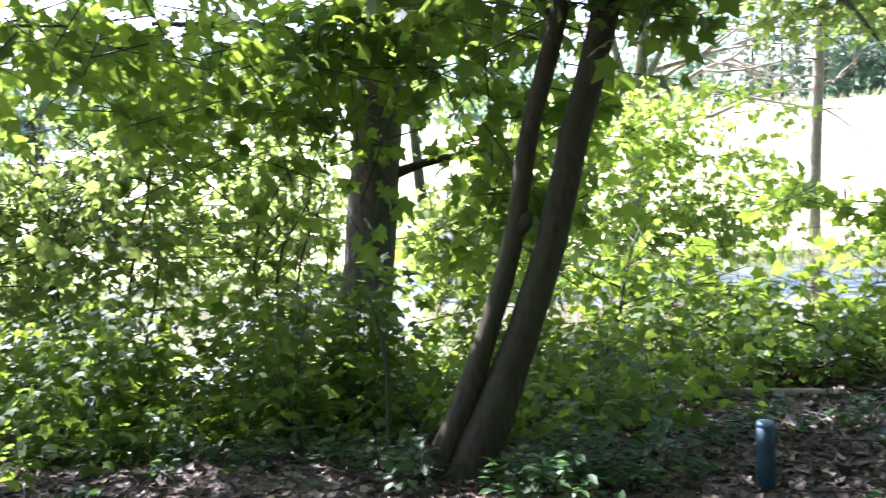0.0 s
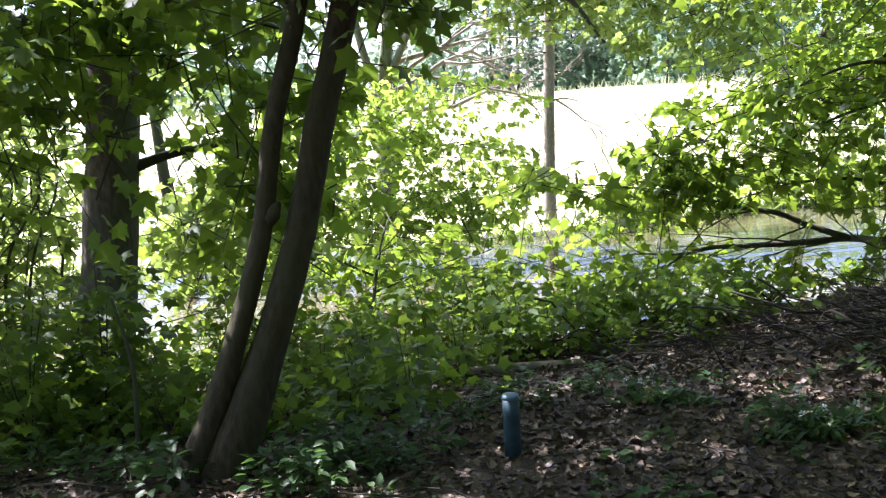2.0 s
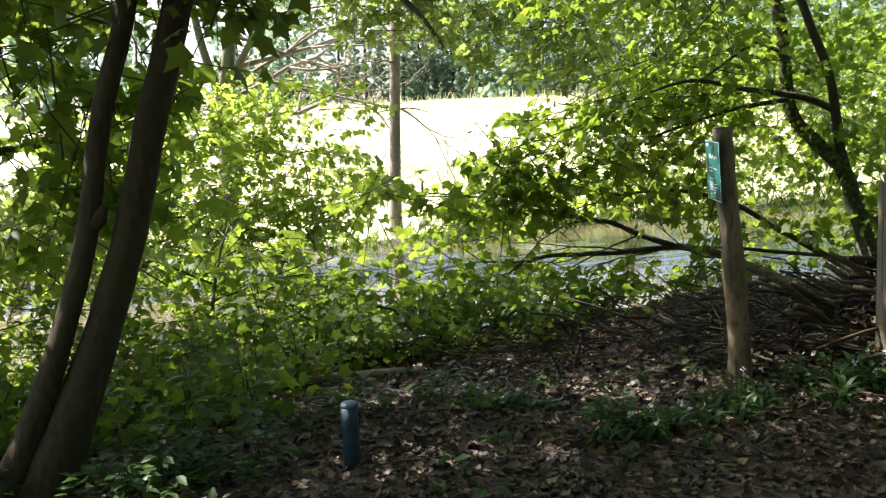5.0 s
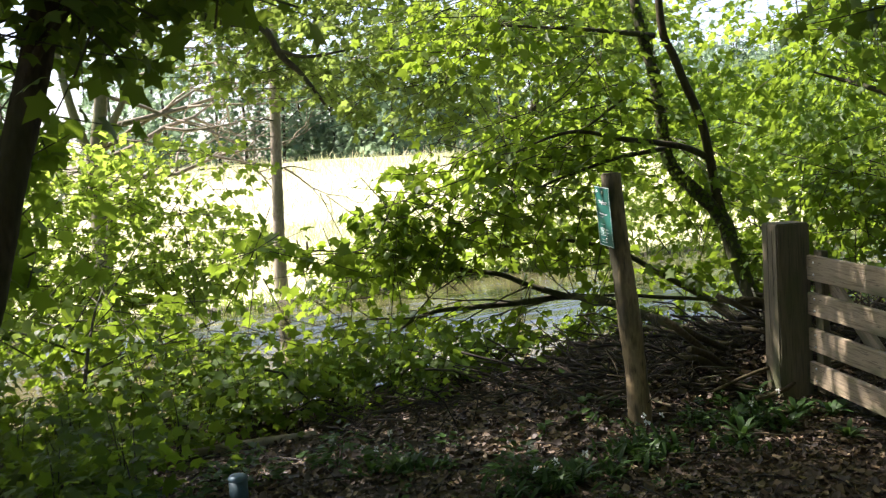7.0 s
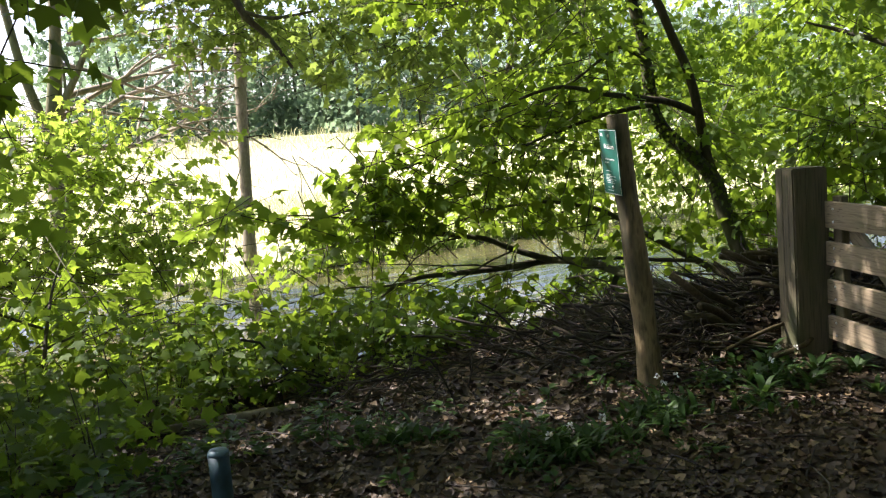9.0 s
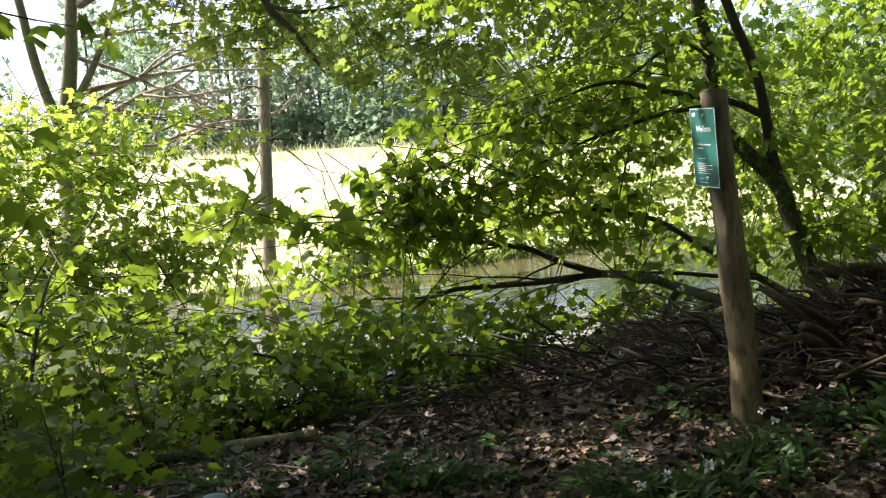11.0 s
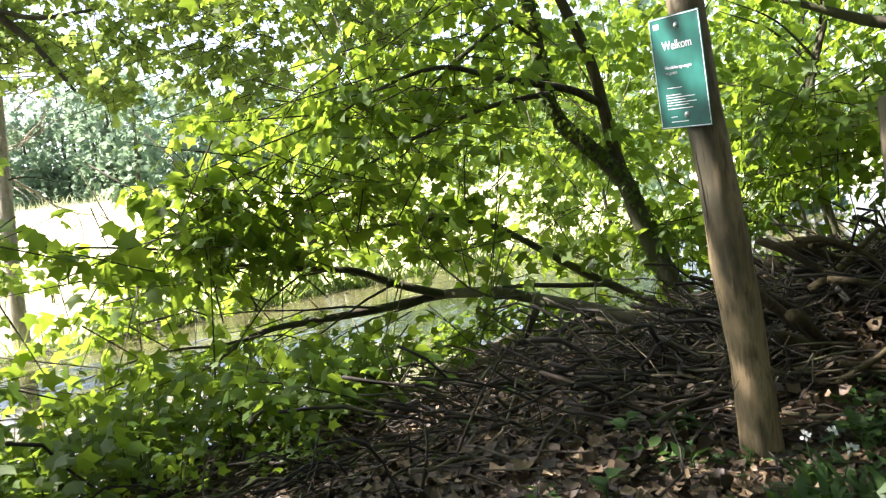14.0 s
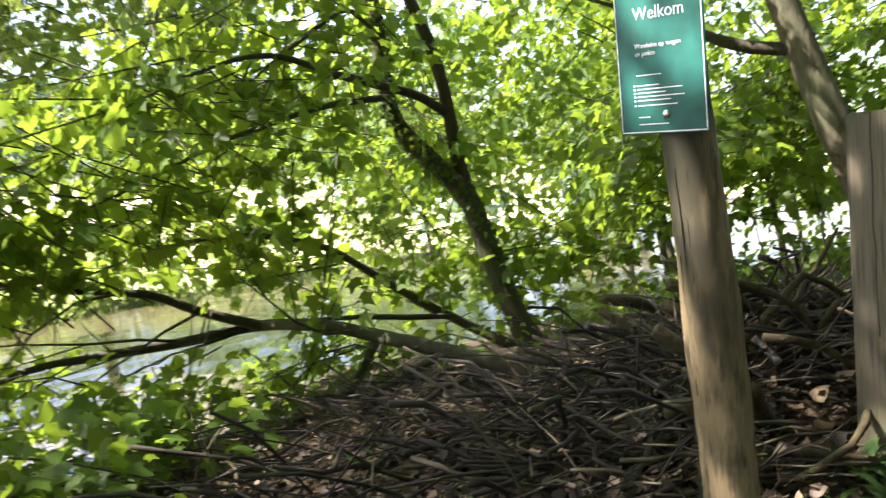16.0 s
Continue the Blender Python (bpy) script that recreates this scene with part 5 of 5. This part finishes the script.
def sign_board():
    """A green enamel plate screwed to the post; x along its width, z up."""
    s = thing("sign", "dark green welcome sign plate with white writing screwed to a post", "sign")
    right = Vector((-0.09, -0.243, -0.012)).normalized()
    up = Vector((-0.02, 0.02, 0.375)).normalized()
    face = right.cross(up).normalized()
    up = face.cross(right).normalized()
    mid = Vector((4.962, 5.474, 1.42))
    W, H = 0.262, 0.385
    m = Matrix.Identity(4)
    for i in range(3):
        m[i][0], m[i][1], m[i][2], m[i][3] = right[i], -face[i], up[i], mid[i]
    # local axes: x to the reader's right, -y towards the reader, z up
    s.matrix_world = m
    plate = part("plate", box_mesh("plate", W, 0.004, H, 0.001), SIGNGREEN, s)
    for name, sx, sz, x, z in (("border", W - 0.008, 0.003, 0, H / 2 - 0.0045), ("border", W - 0.008, 0.003, 0, -H / 2 + 0.0045), ("border", 0.003, H - 0.016, W / 2 - 0.0045, 0), ("border", 0.003, H - 0.016, -W / 2 + 0.0045, 0)):
        o = part(name, box_mesh(name, sx, 0.001, sz, 0), SIGNWHITE, s, "thin white edge line")
        o.location = (x, -0.0028, z)

    def text(words, size, x, z):
        c = bpy.data.curves.new("lettering", "FONT")
        c.body, c.size, c.extrude = words, size, 0.0004
        tmp = new("lettering_source", c)
        bpy.context.view_layer.update()
        me = bpy.data.meshes.new_from_object(tmp.evaluated_get(bpy.context.evaluated_depsgraph_get()))
        bpy.data.objects.remove(tmp)
        o = part("lettering", me, SIGNWHITE, s, "white lettering: " + words)
        o.matrix_local = Matrix.Translation((x, -0.0032, z)) @ Matrix.Rotation(radians(90), 4, "X")

    text("Welkom", 0.043, -0.072, 0.078)
    text("Wandelen op wegen", 0.0165, -0.072, 0.012)
    text("en paden", 0.0165, -0.072, -0.006)
    rows = [(0.075, -0.052), (0.066, -0.076), (0.134, -0.085), (0.085, -0.094), (0.14, -0.103), (0.1, -0.112), (0.118, -0.124), (0.035, -0.152), (0.09, -0.169)]
    for k, (w, z) in enumerate(rows):
        o = part("text_line", box_mesh("text_line", w, 0.0008, 0.0028, 0), SIGNWHITE, s, "line of tiny unreadable print")
        o.location = (-0.072 + w / 2, -0.0028, z)
        if 0 < k < 7:
            o = part("bullet", box_mesh("bullet", 0.005, 0.0008, 0.005, 0), SIGNWHITE, s)
            o.location = (-0.08, -0.0028, z)
    emblem = part("emblem", box_mesh("emblem", 0.03, 0.0008, 0.018, 0.0002), SIGNWHITE, s, "small pale emblem block")
    emblem.location = (-0.092, -0.0028, 0.162)
    for z in (0.155, -0.148):
        o = part("screw", Tubes().add([(0, 0.002, 0, 0.011), (0, -0.004, 0, 0.011), (0, -0.008, 0, 0.008), (0, -0.0095, 0, 0.003)], 14).made("screw"), STEEL, s, "round steel screw head")
        o.location = (0.012, 0, z)


def gate():
    d = Vector((-0.423, -0.906, 0))          # along the boards, away from the post
    nrm = Vector((-0.906, 0.423, 0))         # the side seen from the path
    rot = Matrix(((d[0], -nrm[0], 0, 0), (d[1], -nrm[1], 0, 0), (0, 0, 1, 0), (0, 0, 0, 1)))
    g0 = thing("gate_post", "thick square weathered wooden gate post with cracks", "gate post")
    g0.matrix_world = Matrix.Translation((6.22, 5.12, 0.04)) @ rot
    b = bmesh.new()
    bmesh.ops.create_cube(b, size=1)
    bmesh.ops.scale(b, vec=(0.23, 0.23, 1.5), verts=b.verts)
    bmesh.ops.translate(b, vec=(0, 0, 0.49), verts=b.verts)
    bmesh.ops.bevel(b, geom=list(b.edges), offset=0.009, segments=2, affect="EDGES")
    m = bpy.data.meshes.new("post_body")
    b.to_mesh(m)
    b.free()
    part("post_body", m, GATEWOOD, g0)
    rng = np.random.default_rng(33)
    for x, y, z0, z1 in ((-0.02, 0.1165, 1.235, 0.5), (0.05, 0.1165, 1.2, 0.75), (0.1165, 0.03, 1.235, 0.6)):
        line = []
        for k in range(9):
            z = z0 + (z1 - z0) * k / 8
            w = rng.normal(0, 0.008)
            line.append((x + (0.4 * w if abs(y) > 0.1 else 0), -y + (0 if abs(y) > 0.1 else 0.4 * w), z, 0.0016))
        part("crack", Tubes().add(line, 4).made("crack"), BARK_DARK, g0, "dark drying crack")
    g = thing("gate", "weathered wooden field gate of four boards, dappled with sun", "gate")
    g.matrix_world = Matrix.Translation((6.22, 5.12, 0.04)) @ rot @ Matrix.Translation((0, 0.11, 0))
    L = 2.3
    for k, (z, h) in enumerate(((0.945, 0.165), (0.7, 0.15), (0.465, 0.15), (0.235, 0.15))):
        me = box_mesh("board", L, 0.034, h, 0.005, 1)
        o = part("board", me, BOARDWOOD, g)
        o.location = (0.14 + L / 2, -0.02, z + 0.004 * (k % 2))
        for x in (0.24, 1.2, 2.2):
            for dz in (-0.04, 0.04):
                bolt = part("bolt", Tubes().add([(0, 0.002, 0, 0.009), (0, -0.005, 0, 0.008), (0, -0.007, 0, 0.003)], 8).made("bolt"), STEEL, o, "rusty bolt head")
                bolt.location = (x - 0.14 - L / 2, -0.017, dz)
    for x in (0.22, 1.25, 2.3):
        o = part("stile", box_mesh("stile", 0.1, 0.05, 0.95, 0.005), GATEWOOD, g)
        o.location = (x, 0.024, 0.585)
    o = part("brace", box_mesh("brace", 1.25, 0.034, 0.11, 0.005), BOARDWOOD, g, "slanting brace board")
    o.matrix_local = Matrix.Translation((0.72, 0.068, 0.55)) @ Matrix.Rotation(radians(33), 4, "Y")
    for z in (0.94, 0.24):
        h = part("hinge", box_mesh("hinge", 0.16, 0.012, 0.04, 0.003), STEEL, g, "iron strap hinge")
        h.location = (0.15, 0.055, z)


marker_post()
sign_post()
sign_board()
gate()

# small stake on the meadow
st = thing("stake", "short wooden stake standing in the meadow grass", "stake", (9.0, 21.0, soil_z(9.0, 21.0)))
part("shaft", Tubes().add([(0, 0, -0.1, 0.035), (0.01, 0, 0.3, 0.034), (0.0, 0, 0.42, 0.03)], 8).made("shaft"), BARK_DARK, st)

# fallen pale pole in the undergrowth
rng = np.random.default_rng(41)
lg = thing("fallen_log", "slim pale barkless log lying in the undergrowth", "log")
za, zb = soil_z(2.63, 8.09) + 0.03, soil_z(3.77, 7.74) + 0.03
part("wood", Tubes().add(smooth_line([(2.3, 8.2, za, 0.03), (2.63, 8.09, za, 0.034), (3.2, 7.92, (za + zb) / 2 + 0.01, 0.036), (3.77, 7.74, zb, 0.04)], 4), 12, 0.04, rng).made("wood"), BARK_PALE, lg)
part("cut_end", Tubes().add([(3.765, 7.742, zb, 0.034), (3.785, 7.735, zb, 0.03)], 12).made("cut_end"), POSTWOOD, lg, "pale sawn end")

# a thin sapling stem beside the leaning tree
lg = thing("sapling", "thin bare sapling stem beside the leaning tree", "sapling")
limb("stem", [(0.35, 6.25, soil_z(0.35, 6.25) - 0.05, 0.018), (0.38, 6.27, 0.5, 0.014), (0.3, 6.3, 0.95, 0.008)], BARK_DARK, lg, rng, 6)


# ---- heap of cut branches ----
def stick_line(rng, long, r):
    n = 9
    d = np.array((1.0, 0, 0))
    p = np.zeros(3)
    pts = []
    for k in range(n):
        pts.append((*p, r * (1 - 0.08 * k) * rng.uniform(0.8, 1.2)))
        d = unit(d + rng.normal(0, 0.36, 3) * (0.3, 1, 0.6))
        p = p + d * long / (n - 1)
    pts = np.array(pts)
    pts[:, :3] -= pts[:, :3].mean(0)
    return pts


def brush_heap():
    rng = np.random.default_rng(51)
    h = thing("brush_heap", "heap of cut brown branches piled between post and stream", "brush pile")
    shapes = []
    for k in range(14):
        t = Tubes().add(stick_line(rng, rng.uniform(0.6, 1.5), 0.005 + 0.014 * rng.random() ** 2), 7, 0.1, rng)
        if k % 2:
            a = stick_line(rng, 0.5, 0.009)
            a[:, :3] = a[:, :3] @ np.array(((0.7, 0.6, 0.3), (-0.6, 0.7, 0), (0, 0, 1))) + (0.25, 0.12, 0.05)
            t.add(a, 5)
        shapes.append(t.made("branch"))
        shapes[-1].materials.append(STICK)
    rest = Tubes()
    k = 0
    while k < 1250:
        x, y = rng.normal(6.95, 1.2), rng.normal(6.2, 0.9)
        hz = heap(x, y)
        if hz < 0.02 + 0.05 * rng.random() or y < 5.45 - 0.15 * (x - 6) and x < 6.4 or math.hypot(x - 5.03, y - 5.43) < 0.25 or y > 6.5 and rng.random() < 0.88 or math.hypot(x - 6.25, y - 5.1) < (0.85 if k < 160 else 0.55) or y < 5.2:
            continue
        turn = rng.normal(radians(-38), 0.8) if k % 3 else rng.uniform(0, 3.14)
        up = soil_z(x, y) + 0.4 * hz * rng.uniform(0.75, 1.1) + 0.015
        m = Matrix.Translation((x, y, up)) @ Matrix.Rotation(turn, 4, "Z") @ Matrix.Rotation(rng.normal(0, 0.09), 4, "Y")
        if k < 160:
            o = new("branch", shapes[k % 14])
            o.parent = h
            o.matrix_world = m @ Matrix.Rotation(rng.choice((0, math.pi)) + rng.normal(0, 0.35), 4, "X")
        else:
            r = 0.003 + 0.011 * rng.random() ** 2
            ln = stick_line(rng, rng.uniform(0.3, 1.2), r)
            ln[:, :3] = [m @ Vector(q) for q in ln[:, :3]]
            rest.add(ln, 4)
        k += 1
    # thick lengths stacked between the post and the gate
    logs = []
    for k in range(6):
        logs.append(Tubes().add(stick_line(rng, rng.uniform(0.9, 1.9), rng.uniform(0.014, 0.032)), 9, 0.09, rng).made("branch"))
        logs[-1].materials.append(LOGBARK)
    for k in range(34):
        x = rng.uniform(6.0, 8.2)
        y = 4.4 + 0.36 * (x - 2.63) - rng.uniform(0.0, 0.55)
        z = soil_z(x, y) + 0.03 + heap(x, y) * rng.uniform(0.1, 0.5)
        o = new("branch", logs[k % 6])
        o.parent = h
        o.matrix_world = Matrix.Translation((x, y, z)) @ Matrix.Rotation(rng.normal(radians(-36), 0.22), 4, "Z") @ Matrix.Rotation(rng.normal(0, 0.07), 4, "Y") @ Matrix.Rotation(rng.uniform(0, 6.28), 4, "X")
    # sticks strewn over the slope below the heap
    for k in range(330):
        x, y = rng.uniform(3.9, 7.4), rng.uniform(5.9, 8.5)
        if y < 5.95 + 0.45 * max(0.0, 5.5 - x) or y > near_edge(x) - 0.7:
            continue
        ln = stick_line(rng, rng.uniform(0.4, 1.7), 0.004 + 0.012 * rng.random() ** 3)
        m = Matrix.Translation((x, y, soil_z(x, y) + rng.uniform(0.015, 0.13))) @ Matrix.Rotation(rng.normal(radians(-22), 0.45), 4, "Z") @ Matrix.Rotation(rng.normal(0, 0.06), 4, "Y") @ Matrix.Rotation(rng.uniform(0, 6.28), 4, "X")
        ln[:, :3] = [m @ Vector(q) for q in ln[:, :3]]
        rest.add(ln, 5)
    # dead leaves caught in the heap
    c = 8500
    P = np.column_stack([rng.normal(6.2, 1.3, c), rng.normal(6.6, 1.0, c), np.zeros(c)])
    P = P[(P[:, 1] > 5.3) & (np.hypot(P[:, 0] - 5.07, P[:, 1] - 5.42) > 0.16)]
    P[:, 2] = [soil_z(x, y) + heap(x, y) * rng.uniform(0.1, 0.5) + 0.03 for x, y, z in P]
    c = len(P)
    part("caught_leaves", leaf_mesh("caught_leaves", DRY_LEAF, P, np.column_stack([rng.normal(0, 1, (c, 2)), rng.normal(0, 0.2, c)]), np.array((0, 0, 1.0)) + rng.normal(0, 0.55, (c, 3)), 0.025 + 0.06 * rng.random(c) ** 1.7), DEAD, h, "brown leaves caught among the sticks", kind="stuff")
    # upright twigs that stick out of the heap
    for k in range(60):
        x, y = rng.normal(6.9, 0.8), rng.normal(5.9, 0.5)
        if y < 5.5 or math.hypot(x - 5.03, y - 5.43) < 0.3:
            continue
        z = soil_z(x, y) + heap(x, y) * 0.35
        tip = np.array((rng.normal(0, 0.25), rng.normal(0, 0.2), rng.uniform(0.15, 0.45)))
        rest.add([(x, y, z, 0.006), (x + tip[0] * 0.4, y + tip[1] * 0.5, z + tip[2] * 0.6, 0.005), (x + tip[0], y + tip[1], z + tip[2], 0.002)], 4)
    part("brushwood", rest.made("brushwood"), STICK, h, "tangle of thin dry twigs", kind="stuff")
    # long pale pole lying over the top
    part("branch", Tubes().add(smooth_line([(6.5, 5.6, 0.36, 0.016), (6.8, 5.85, 0.47, 0.014), (7.2, 6.3, 0.62, 0.008)], 4), 7, 0.06, rng).made("branch"), BARK_PALE, h, "long pale stripped branch")


brush_heap()
